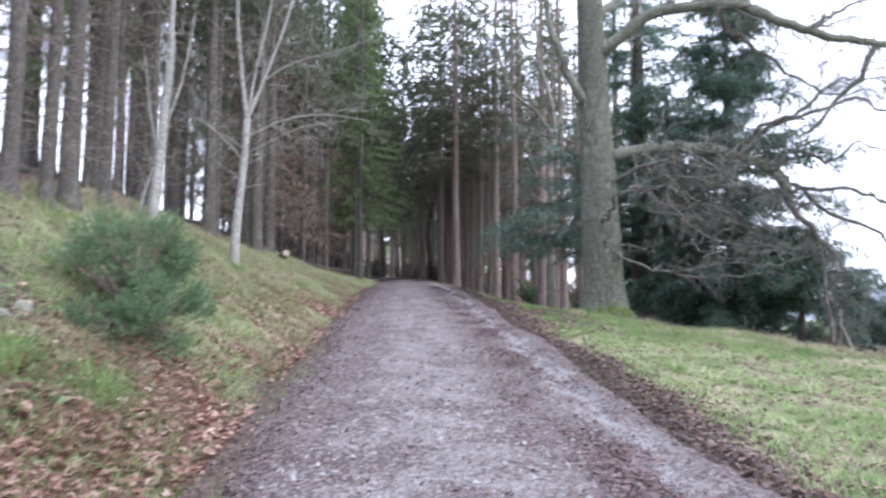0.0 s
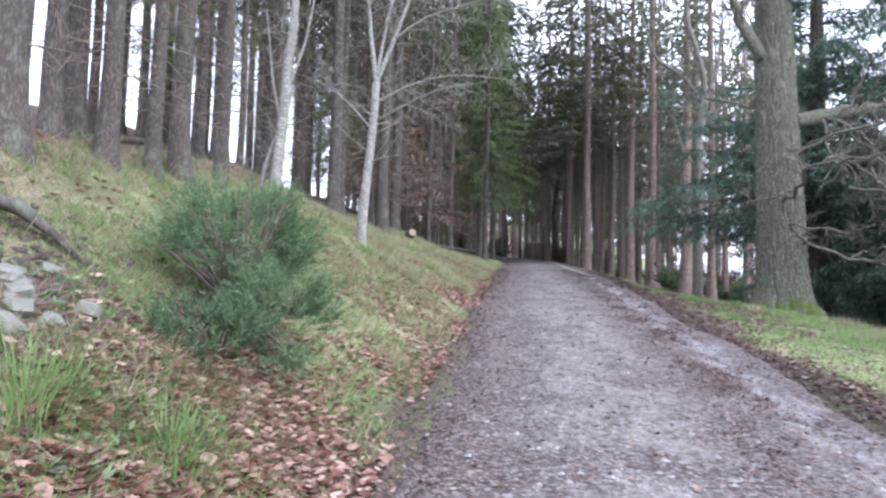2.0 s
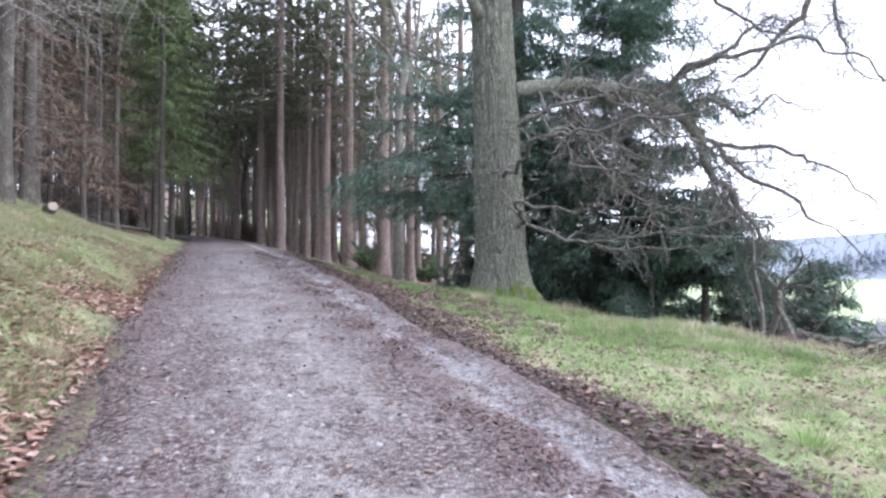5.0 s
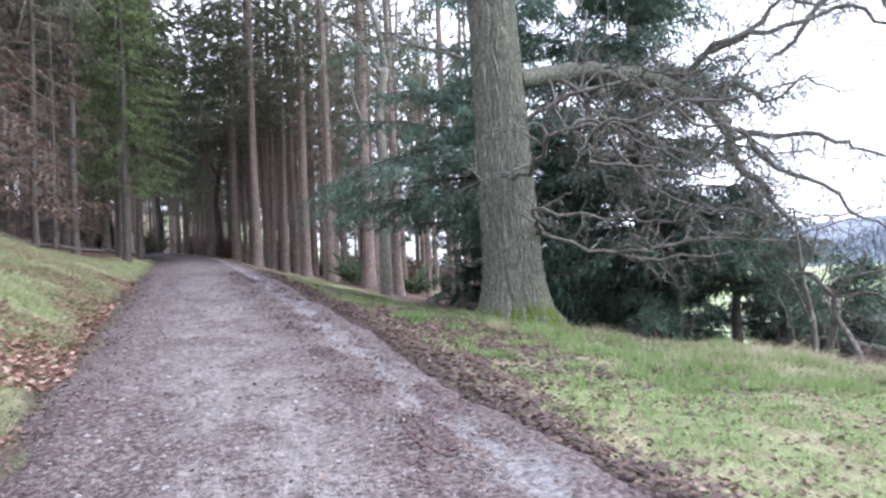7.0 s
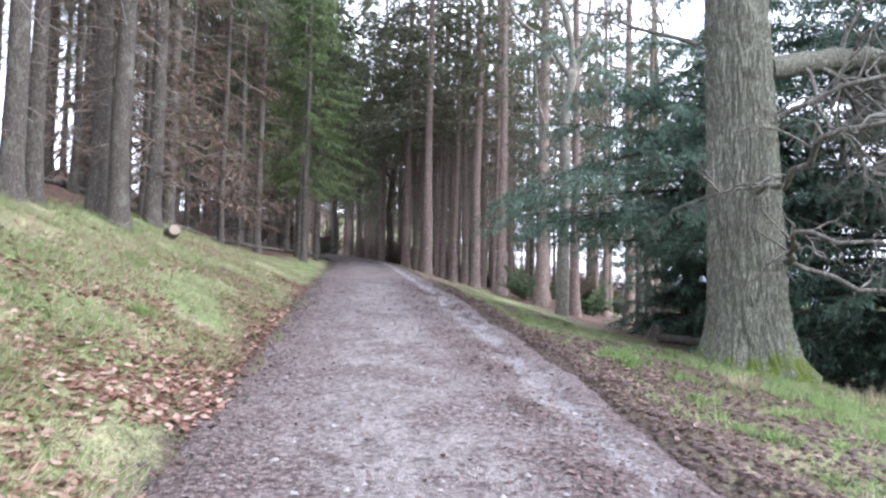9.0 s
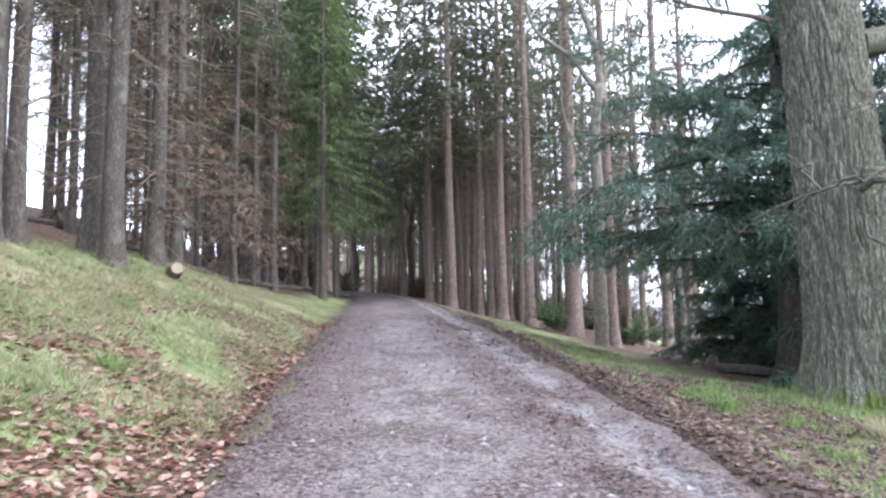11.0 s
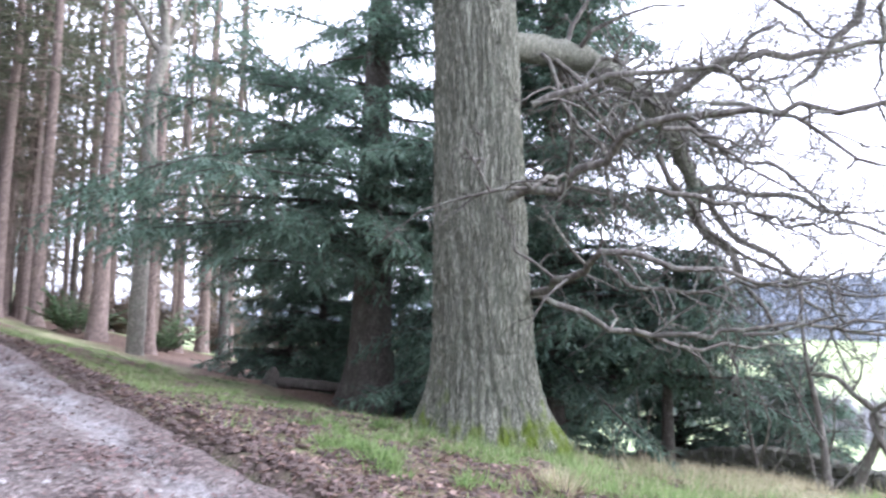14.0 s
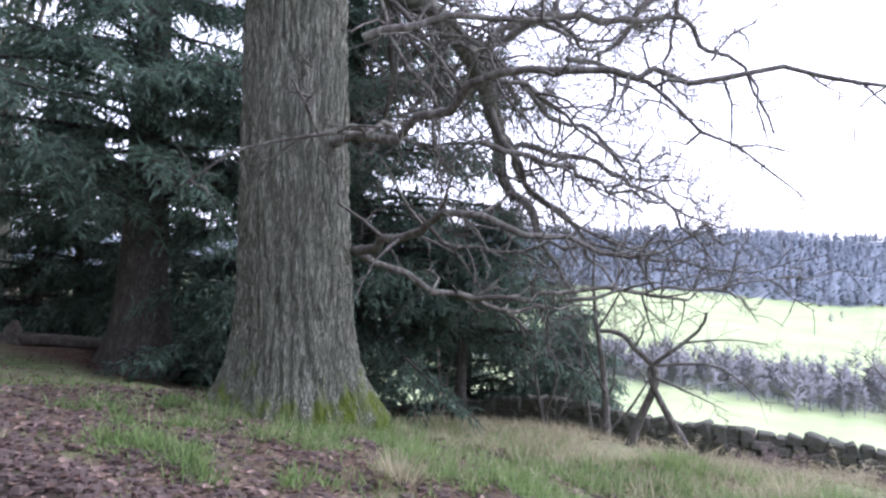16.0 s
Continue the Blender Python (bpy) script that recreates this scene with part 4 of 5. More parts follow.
# dark evergreens behind the oak
def yew(label, x, y, h, r, low, reach, seed, whorl, thin=0.0, arms=()):
    rng = random.Random(seed)
    t = thing("yew_tree", label, "tree", "dark evergreens behind the oak")
    stand(t, x, y)
    part("trunk", trunk_geo(h, r, rng, 1.7, (0.01, 0), 16, 0.07), M_SPRUCE, t)
    b, c = Geo(), Geo()
    boughs, z = [(zz, math.radians(a), l, 0.0) for zz, a, l in arms], low
    while z < h:
        f = (z - low) / (h - low)
        for k in range(whorl + (3 if z < 3.2 else 0)):
            if rng.random() >= thin * f:
                boughs.append((z + rng.uniform(-0.2, 0.2), rng.uniform(0, 6.283), reach * (1.0 - 0.72 * f) * rng.uniform(0.55, 1.15), f))
        z += 0.42
    for z, a, l, f in boughs:
        q = wander((0, 0, z), (math.cos(a), math.sin(a), 0.12 + 0.3 * f), l, 6, rng, 0.13, 0.055)
        b.tube(q[::2], taper(0.045 * (1 - 0.5 * f), 0.006, len(q[::2])), 4, False)
        spray(c, q, rng, 0.085, 0.25, 0.021, 0.6, 5, 0.12, True, 1.1)
        for j in range(6):
            p, d = along(q, rng.uniform(0.2, 0.95))
            s = d.cross(Vector((0, 0, 1))).normalized() * rng.choice((-1, 1))
            qq = wander(p, d + s * 0.9, l * rng.uniform(0.2, 0.4), 4, rng, 0.22, 0.16)
            b.tube(qq[::2], taper(0.014, 0.004, len(qq[::2])), 3, False)
            spray(c, qq, rng, 0.08, 0.23, 0.019, 0.75, 5, 0.08, True, 1.1)
    tagged(part("bough_wood", b, M_SPRUCE, t), kind="stuff")
    part("crown", c, M_YEW, t, "dark blue-green needle foliage", False)


yew("dark spreading yew with a thick flared stem behind the oak", 7.05, 23.6, 13, 0.42, 3.0, 4.6, 51, 8, 0.85, ((3.7, 185, 4.7), (4.0, 172, 5.2), (4.2, 200, 5.2), (4.5, 160, 5.0), (4.7, 188, 5.4), (5.1, 178, 5.0), (5.5, 192, 4.6)))
yew("dense dark yew with boughs sweeping to the ground", 9.1, 20.8, 11.5, 0.26, 1.6, 3.7, 52, 10, 0.05)
yew("dark bushy yew hanging over the stone wall", 11.4, 23.0, 4.6, 0.18, 0.3, 2.6, 53, 7, 0.1)
yew("low dark yew bush spreading beside the stone wall", 10.3, 19.2, 3.8, 0.12, 1.8, 2.5, 55, 9, 0.0)
yew("dark yew bush leaning against the stone wall", 12.7, 18.3, 2.7, 0.12, 0.15, 2.0, 56, 8, 0.0)
yew("dark bushy yew hanging over the stone wall", 12.6, 20.4, 3.6, 0.14, 0.2, 2.2, 57, 8, 0.0)
yew("dense dark yew closing the slope behind the stems", 9.7, 26.2, 5.6, 0.14, 0.3, 2.4, 58, 8, 0.0)
yew("dense dark yew closing the slope behind the stems", 8.6, 28.2, 5.0, 0.14, 0.3, 2.2, 59, 7, 0.0)
yew("young dark evergreen beside the pines", 8.2, 29.0, 7.0, 0.12, 0.5, 2.3, 54, 5, 0.2)


# ---- gorse and undergrowth ----
def gorse(x, y):
    """An evergreen bush of two lobes: woody stems and upright spiny shoots."""
    rng = random.Random(91)
    t = thing("gorse_bush", "dense blue-green gorse bush leaning over the leafy bank", "bush")
    z0 = ground_z(x, y)
    t.matrix_basis = pose(x, y, z0)
    for name, lobe, c, rad, count in (("upper_lobe", 0, (-0.08, 0.15, 0.55), (0.58, 0.55, 0.5), 1150), ("lower_lobe", 1, (0.46, -0.3, 0.02), (0.38, 0.36, 0.36), 460), ("fringe", 2, (0.15, -0.7, -0.1), (0.5, 0.35, 0.2), 260)):
        g, w = Geo(), Geo()
        c = Vector(c)
        heads = [Vector((rng.gauss(0, 1), rng.gauss(0, 1), rng.gauss(0.25, 0.9))).normalized() for _ in range((34, 20, 14)[lobe])]
        for k in range(count):
            head = heads[k % len(heads)]
            d = (head + Vector((rng.gauss(0, 1), rng.gauss(0, 1), rng.gauss(0, 1))) * 0.2).normalized()
            if lobe == 0 and d.z < -0.45 - 0.5 * d.x:
                continue
            depth = rng.uniform(0.55, 1.0) * (0.5 + 0.5 * max(0.0, d.dot(head)) ** 7) * (0.9 + 0.25 * ((k % len(heads)) * 0.37 % 1.0))
            p = c + Vector((d.x * rad[0], d.y * rad[1], d.z * rad[2])) * depth
            if p.z + z0 < ground_z(p.x + x, p.y + y) + 0.02:
                continue
            out = (d + Vector((0, 0, 0.65)) + Vector((rng.uniform(-1, 1), rng.uniform(-1, 1), rng.uniform(-1, 1))) * 0.35).normalized()
            l = rng.uniform(0.10, 0.22)
            if k % 6 == 0:
                w.tube([Vector((0, 0, -0.1)).lerp(c, 0.3), Vector((0, 0, 0)).lerp(p, 0.6) + Vector((0, 0, 0.05)), p, p + out * l * 0.7], [0.014, 0.009, 0.006, 0.003], 3, False)
            for j in range(20):
                q = p + out * (l * j / 20)
                o = (out * rng.uniform(0.5, 1.0) + Vector((rng.uniform(-1, 1), rng.uniform(-1, 1), rng.uniform(-1, 1))) * 0.75).normalized()
                side = o.cross(Vector((rng.uniform(-1, 1), rng.uniform(-1, 1), 0.4))).normalized()
                g.sliver(q, o, side, rng.uniform(0.035, 0.075), 0.0045)
        lobe_ob = part(name, g, M_GORSE, t, "", False)
        tagged(part("stem_wood", w, M_DEAD, lobe_ob, "brown woody stems"), kind="stuff")


gorse(-2.6, 5.75)


def shrub(name, label, x, y, height, spread, leaf, seed, count, category="bush"):
    rng = random.Random(seed)
    t = thing(name, label, category, "evergreen undergrowth")
    stand(t, x, y)
    b, c = Geo(), Geo()
    for k in range(count):
        a = rng.uniform(0, 6.283)
        q = wander((rng.uniform(-0.15, 0.15), rng.uniform(-0.15, 0.15), 0), (math.cos(a) * spread, math.sin(a) * spread, height * rng.uniform(0.4, 1)), rng.uniform(0.5, 1) * height, 5, rng, 0.2, 0.06)
        b.tube(q, taper(0.02, 0.005, len(q)), 3, False)
        spray(c, q, rng, 0.09, 0.3, 0.04, 0.2, 4, 0.2)
    tagged(part("stem_wood", b, M_DEAD, t), kind="stuff")
    part("foliage", c, leaf, t, "", False)
    return t


shrub("holly_bush", "green evergreen bush at the foot of the pines", 5.2, 39.5, 2.0, 1.0, M_GORSE, 3, 26)
shrub("holly_bush", "green evergreen bush at the foot of the pines", 7.4, 37.0, 1.8, 1.0, M_GORSE, 4, 26)
for k, (x, y) in enumerate(((8.4, 24.6), (9.3, 22.6), (8.1, 22.1), (11.6, 20.6), (12.6, 24.2), (10.2, 26.2), (9.4, 25.2), (11.2, 27.2), (8.7, 23.5), (12.4, 25.8))):
    shrub("yew_bush", "low dark evergreen scrub in the shade of the yews", x, y, 1.7, 1.3, M_YEW, 80 + k, 24)
for k, (x, y) in enumerate(((8.6, 52), (4.0, 62), (7.0, 66), (10.5, 57), (2.2, 75), (5.0, 82), (-7.5, 70), (-9.5, 62), (-8.5, 84), (0.5, 96), (-9.5, 100), (-3.0, 112))):
    shrub("holly_bush", "low evergreen undergrowth among the tree stems", x, y, 2.2, 1.2, M_PNEEDLE, 10 + k, 20)

brush = shrub("brushwood", "brown leafless brushwood among the far tree stems", -8.0, 76, 3.4, 1.1, M_DRYNEEDLE, 45, 34)
rng = random.Random(46)
for k in range(26):
    y = rng.uniform(62, 110)
    u = rng.uniform(4.5, 12) if rng.random() < 0.6 else -rng.uniform(3.2, 10)
    stand_copy(brush, road_x(y) + u, y, rng.uniform(0, 360), rng.uniform(0.7, 1.3))
for k in range(26):
    stand_copy(brush, rng.uniform(8, 27), rng.uniform(54, 80), rng.uniform(0, 360), rng.uniform(0.9, 1.5))

# bare thorn shrubs by the stone wall
broad("thorn_shrub", "bare upright thorn shrub beside the dry-stone wall", "shrub", 9.60, 16.31, M_OAKTWIG, M_OAKTWIG, (
    (((0.00, 0.00, 0.00), (0.12, 0.08, 0.70), (0.00, 0.18, 1.52), (0.12, 0.30, 2.08), (0.00, 0.26, 2.83)), 0.06, 0.015),
    (((0.00, 0.04, 0.72), (0.12, 0.37, 1.16), (0.00, 0.51, 1.66)), 0.025, 0.006),
    (((0.00, 0.20, 1.60), (0.12, -0.04, 2.02), (0.00, -0.32, 2.59)), 0.022, 0.006)), 71, 8, 0.55, 1, 0.0, "thorn shrubs by the wall", 0.6)
broad("thorn_shrub", "bare crooked hooked thorn shrub beside the dry-stone wall", "shrub", 9.40, 15.95, M_OAKTWIG, M_OAKTWIG, (
    (((0.00, 0.00, 0.00), (0.12, -0.17, 0.55), (0.00, -0.39, 0.97), (0.12, -0.32, 1.22), (0.00, -0.05, 1.40), (0.12, 0.13, 1.60), (0.00, 0.44, 1.63)), 0.065, 0.028),
    (((0.00, -0.87, 0.02), (0.12, -0.52, 0.51), (0.00, -0.32, 0.95), (0.12, -0.22, 1.17), (0.00, -0.50, 1.34), (0.12, -0.91, 1.74), (0.00, -1.01, 1.96)), 0.055, 0.016),
    (((0.00, -0.37, 1.20), (0.12, -0.98, 1.30), (0.00, -1.36, 1.18), (0.12, -1.64, 0.87)), 0.022, 0.005),
    (((0.00, -0.05, 1.40), (0.12, -0.23, 1.80), (0.00, 0.02, 2.06)), 0.02, 0.005),
    (((0.00, -0.68, 1.53), (0.12, -1.26, 1.63), (0.00, -1.75, 1.60)), 0.018, 0.005),
    (((0.00, -0.35, 1.04), (0.12, -0.85, 0.85), (0.00, -1.30, 0.70)), 0.018, 0.004)), 72, 7, 0.55, 1, 0.0, "thorn shrubs by the wall", 0.6)
for k, (x, y, turn) in enumerate(((10.75, 16.9, 0), (10.45, 17.6, 1), (9.9, 12.2, 1), (10.15, 11.9, 0))):
    a = 1.0 - 0.6 * turn
    broad("thorn_shrub", "twiggy grey thorn scrub growing along the stone wall", "shrub", x, y, M_OAKTWIG, M_OAKTWIG, (
        (((0, 0, -0.1), (0.15 * a, 0.2, 0.7), (0.1, 0.35, 1.4), (0.3 * a, 0.3, 2.3)), 0.04, 0.008),
        (((0.05, 0, 0), (-0.4, -0.2 * a, 0.6), (-0.6, -0.5, 1.2), (-0.9, -0.6 * a, 1.9)), 0.032, 0.007),
        (((0, 0.05, 0.1), (0.3, -0.5 * a, 0.7), (0.5, -0.8, 1.4), (0.9, -1.0, 1.8)), 0.03, 0.007),
        (((0.1, 0.3, 0.9), (0.5, 0.7, 1.4), (0.9, 1.0, 1.7)), 0.022, 0.006)), 74 + k, 10, 0.85, 1, 0.0, "thorn shrubs by the wall", 0.45)
broad("thorn_shrub", "thin bare saplings at the edge of the grass", "shrub", 8.3, 18.4, M_DEAD, M_DEAD, (
    (((0, 0, -0.1), (0.1, 0, 0.5), (0.15, 0.1, 1.1)), 0.014, 0.005), (((0.2, 0, -0.1), (0.35, 0.1, 0.5), (0.6, 0.1, 0.9)), 0.012, 0.004), (((-0.5, 0, 0), (-0.6, 0, 0.6), (-0.5, 0, 1.0)), 0.012, 0.004)), 73, 6, 0.4, 0, 0.0, "thorn shrubs by the wall", 0.3)


# ---- dry-stone wall ----
def stone_mesh(seed):
    """A rough block, one metre each way, to be scaled."""
    rng = random.Random(seed)
    bm = bmesh.new()
    bmesh.ops.create_cube(bm, size=1)
    bmesh.ops.bevel(bm, geom=bm.edges[:], offset=0.16, segments=1, affect="EDGES")
    for v in bm.verts:
        v.co += Vector((rng.uniform(-1, 1), rng.uniform(-1, 1), rng.uniform(-1, 1))) * 0.07
    m = bpy.data.meshes.new("stone")
    bm.to_mesh(m)
    bm.free()
    m.materials.append(M_STONE)
    return m


blocks = [stone_mesh(k) for k in range(8)]
wall = new("stone_wall")
tagged(wall, "low mossy dry-stone field wall with rough coping stones", "wall", kind="structure")


def wall_x(y):
    return 11.35 - 0.05 * (y - 15) + 5 * smooth_step(21, 32, y)


rng = random.Random(5)
loose = Geo()
near = 0
for course in range(9):
    y = -18.0
    while y < 48:
        l = rng.uniform(0.13, 0.31)
        h = 0.115 if course < 8 else rng.uniform(0.14, 0.23)
        z = ground_z(wall_x(y), y) - 0.12 + 0.106 * course + 0.06
        size = (0.36 if course < 8 else 0.3, l * 1.02, h * rng.uniform(0.95, 1.35))
        m = Matrix.LocRotScale((wall_x(y) + rng.uniform(-0.05, 0.05), y + l / 2, z), Euler((rng.uniform(-0.12, 0.12) * (1 if course < 8 else 3), rng.uniform(-0.1, 0.1), rng.uniform(-0.15, 0.15))), size)
        mesh = rng.choice(blocks)
        if 12.6 < y < 19.6:
            o = new("stone", mesh)
            o.parent, o.matrix_basis = wall, m
            near += 1
        else:
            b = len(loose.v)
            loose.v += [tuple(m @ v.co) for v in mesh.vertices]
            loose.f += [tuple(b + i for i in p.vertices) for p in mesh.polygons]
        y += l
tagged(part("far_stonework", loose, M_STONE, wall, "", False), kind="stuff")


# ---- things on the banks ----
def log_geo(a, b, r0, r1, seed):
    rng = random.Random(seed)
    a, b = Vector(a), Vector(b)
    pts = [a.lerp(b, i / 6) + Vector((0, 0, 0.03 * rng.uniform(-1, 1))) for i in range(7)]
    g = Geo()
    g.tube(pts, taper(r0, r1, 7), 9, True, 0.06, rng)
    g.f.append(tuple(reversed(range(9))))
    return g


sx, sy = -5.35, 23.3
sz = ground_z(sx, sy)
stump = thing("log_stump", "short mossy cut log showing its pale sawn end", "log", m=pose(sx, sy, sz, 0, 0, -35))
part("log_body", log_geo((-0.22, 0.1, 0.12), (0.2, -0.1, 0.2), 0.15, 0.13, 1), M_SPRUCE, stump, "", False)
disc = Geo().tube([Vector((0.2, -0.1, 0.2)), Vector((0.215, -0.107, 0.203))], [0.115, 0.112], 14)
part("sawn_end", disc, M_CUT, stump, "pale sawn wood", False)
for k, (a, b, r) in enumerate((((-8.8, 25.5), (-6.6, 29.8), 0.1), ((-7.5, 33.0), (-5.6, 38.5), 0.11), ((-7.2, 30.0), (-8.8, 36.0), 0.09), ((-9.0, 19.5), (-7.6, 23.0), 0.09), ((-6.5, 43.0), (-4.6, 47.0), 0.1), ((-9.5, 9.0), (-8.4, 13.5), 0.11))):
    za, zb = ground_z(*a) + r, ground_z(*b) + r
    t = thing("fallen_log", "dark fallen trunk lying on the wood floor", "log", "fallen logs", pose(a[0], a[1], za))
    part("log_body", log_geo((0, 0, 0), (b[0] - a[0], b[1] - a[1], zb - za + 0.12), r, r * 0.6, 20 + k), M_SPRUCE, t)
    w = Geo()
    line = [Vector((0, 0, 0)), Vector((b[0] - a[0], b[1] - a[1], zb - za + 0.12))]
    twigs(w, line, 0.03, random.Random(k), 7, 0.7, 0, 0.3, -0.05, 0.95, 0.1)
    tagged(part("branch_stubs", w, M_DEAD, t), kind="stuff")

# old root plate and low mound beyond the oak
mx, my = 6.06, 25.7
mound = thing("rotten_stump", "dark rotten stump with a root running along the slope", "stump", m=pose(mx, my, ground_z(mx, my)))
part("stump_body", Geo().tube([Vector((0, 0, -0.1)), Vector((0, 0, 0.12)), Vector((0.02, 0, 0.3)), Vector((0.05, 0, 0.42))], [0.3, 0.2, 0.13, 0.05], 10, True, 0.15, random.Random(4)), M_SPRUCE, mound)
part("root", Geo().tube([Vector((0.1, -0.1, 0.1)), Vector((0.6, -0.8, 0.08)), Vector((1.1, -1.7, 0.02)), Vector((1.4, -2.4, -0.25))], [0.12, 0.11, 0.09, 0.05], 7, True, 0.12, random.Random(6)), M_SPRUCE, mound)

# exposed root and stones in the near bank
rx, ry = -3.75, 4.75
root = thing("tree_root", "weathered grey tree root exposed in the bank", "root", m=pose(rx, ry, ground_z(rx, ry)))
part("root_wood", Geo().tube([Vector((-0.25, 0.05, 0.05)), Vector((0, 0, 0.12)), Vector((0.18, 0.03, 0.06)), Vector((0.36, 0.12, -0.1)), Vector((0.5, 0.2, -0.26))], [0.08, 0.06, 0.045, 0.03, 0.015], 8, True, 0.15, random.Random(7)), M_SPRUCE, root)
part("root_fork", Geo().tube([Vector((-0.1, 0, 0.08)), Vector((0.02, -0.12, 0.0)), Vector((0.1, -0.25, -0.14)), Vector((0.12, -0.36, -0.26))], [0.05, 0.04, 0.03, 0.015], 7, True, 0.15, random.Random(8)), M_SPRUCE, root)
pale_blocks = []
for k in range(4):
    m = blocks[k].copy()
    m.materials.clear()
    m.materials.append(M_PALESTONE)
    pale_blocks.append(m)
rng = random.Random(15)
for k in range(16):
    x, y = -3.15 + rng.uniform(-0.5, 0.45), 4.3 + rng.uniform(-0.5, 0.5)
    o = new("stone", pale_blocks[k % 4])
    s = rng.uniform(0.05, 0.15)
    o.matrix_basis = Matrix.LocRotScale((x, y, ground_z(x, y) + 0.01), Euler((rng.uniform(-0.3, 0.3), rng.uniform(0.1, 0.6), rng.uniform(0, 6))), (s * 1.3, s, s * 0.6))
    tagged(o, "pale flat stone bedded in the bare bank", "stone", "stones in the bank")

# wooden post and the young beech that keeps its copper leaves
px, py = 8.75, 11.5
post = thing("fence_post", "old round timber fence post in the grass", "post", m=pose(px, py, ground_z(px, py), 2, -3, 0))
part("post_shaft", Geo().tube([Vector((0, 0, -0.3)), Vector((0, 0, 0.6)), Vector((0, 0, 1.3)), Vector((0, 0, 1.34))], [0.065, 0.06, 0.058, 0.035], 10, True, 0.04, random.Random(3)), M_POST, post)
bx, by = 9.3, 11.4
beech = thing("young_beech", "slim young beech holding dry copper-brown leaves", "tree", m=pose(bx, by, ground_z(bx, by)))
rng = random.Random(27)
g, w, c = Geo(), Geo(), Geo()
stem = [Vector((0, 0, -0.1)), Vector((0.03, 0, 1.2)), Vector((0, 0.03, 2.6)), Vector((0.04, 0, 4.2))]
g.tube(stem, [0.05, 0.04, 0.025, 0.006], 8)
for k in range(84):
    p, d = along(stem, rng.uniform(0.2, 0.98))
    a = rng.uniform(0, 6.283)
    q = wander(p, (math.cos(a), math.sin(a), 0.25), rng.uniform(0.5, 1.4) * (1.25 - p.z / 5), 4, rng, 0.15, 0.0)
    w.tube(q, taper(0.009, 0.003, len(q)), 3, False)
    for j in range(40):
        s, d = along(q, rng.uniform(0.2, 0.99))
        o = Vector((rng.uniform(-1, 1), rng.uniform(-1, 1), rng.uniform(-0.9, 0.3))).normalized()
        c.blade(s, o, o.cross(Vector((0.2, 0.4, 1))).normalized(), rng.uniform(0.07, 0.11), 0.03)
part("trunk", g, M_SPRUCE, beech)
tagged(part("twiggery", w, M_SPRUCE, beech), kind="stuff")
tagged(part("dry_leaves", c, M_COPPER, beech, "dry copper leaves", False), kind="stuff")


# ---- grass, leaves and gravel ----
def cover(name, label, category, material, make, seed, count, region):
    rng = random.Random(seed)
    g = Geo()
    for k in range(count):
        u, y = region(rng)
        make(g, rng, road_x(y) + u, y, u)
    tagged(part(name, g, material, None, "", False), label, category, kind="stuff")


def surface(x, y, u):
    return ground_height(x, y, u)


def near_y(rng, y0, y1, power=1.6):
    if rng.random() < 0.1:
        return rng.uniform(-4, y0)
    return y0 + (y1 - y0) * rng.random() ** power


def tuft(lo, hi, width, lean, n=6):
    def make(g, rng, x, y, u):
        patch = noise.noise((x * 1.1, y * 1.1, 30)) + 0.5 * noise.noise((x * 3, y * 3, 31))
        if patch < -0.3 + rng.uniform(-0.2, 0.2) or (y < 11.5 and u > 2.8 and noise.noise((x * 1.3, y * 1.3, 9)) > 0.02 and rng.random() < 0.65) or (y > 12.5 and 2 < u < 5.4 and rng.random() < (0.9 if noise.noise((x * 1.7, y * 1.7, 8)) > -0.08 else 0.1)):
            return
        tall = 1 + 0.7 * patch
        for j in range(n):
            a = rng.uniform(0, 6.283)
            px, py = x + rng.uniform(-0.05, 0.05), y + rng.uniform(-0.05, 0.05)
            d = Vector((math.cos(a) * lean, math.sin(a) * lean, rng.uniform(0.25, 1.0))).normalized()
            g.sliver((px, py, surface(px, py, px - road_x(py)) - 0.01), d, (-math.sin(a), math.cos(a), 0), rng.uniform(lo, hi) * tall, width * rng.uniform(0.7, 1.3))
    return make


def left_bank(rng):
    y = near_y(rng, 2.4, 34, 1.5)
    return -1.65 - (3.3 + 1.3 * smooth_step(10, 17, y)) * rng.random() ** 0.9, y


def right_verge(rng):
    y = near_y(rng, 3.5, 30, 1.3)
    return 2.15 + (7.2 if y < 19 else 2.6) * rng.random(), y


cover("short_grass", "short green winter grass on the bank", "grass", M_GRASS, tuft(0.04, 0.11, 0.005, 0.7), 101, 25000, left_bank)
cover("straw_grass", "long pale straw-coloured grass on the bank", "grass", M_STRAW, tuft(0.08, 0.2, 0.0045, 1.0, 5), 102, 10500, left_bank)
cover("long_grass", "long pale winter grass lying on the bank", "grass", M_STRAW, tuft(0.14, 0.3, 0.004, 1.3, 4), 105, 13000, lambda rng: (-1.8 - 3.6 * rng.random(), near_y(rng, 8.5, 30, 1.2)))
cover("long_green_grass", "long green grass blades on the bank", "grass", M_GRASS, tuft(0.12, 0.26, 0.004, 1.1, 4), 106, 6000, lambda rng: (-1.8 - 3.8 * rng.random(), near_y(rng, 7.5, 30, 1.2)))
cover("fringe_grass", "tall withered grass along the brow of the verge", "grass", M_STRAW, tuft(0.12, 0.26, 0.004, 0.6, 5), 107, 4200, lambda rng: (4.8 + 5.8 * rng.random(), rng.uniform(12.5, 18.5)))
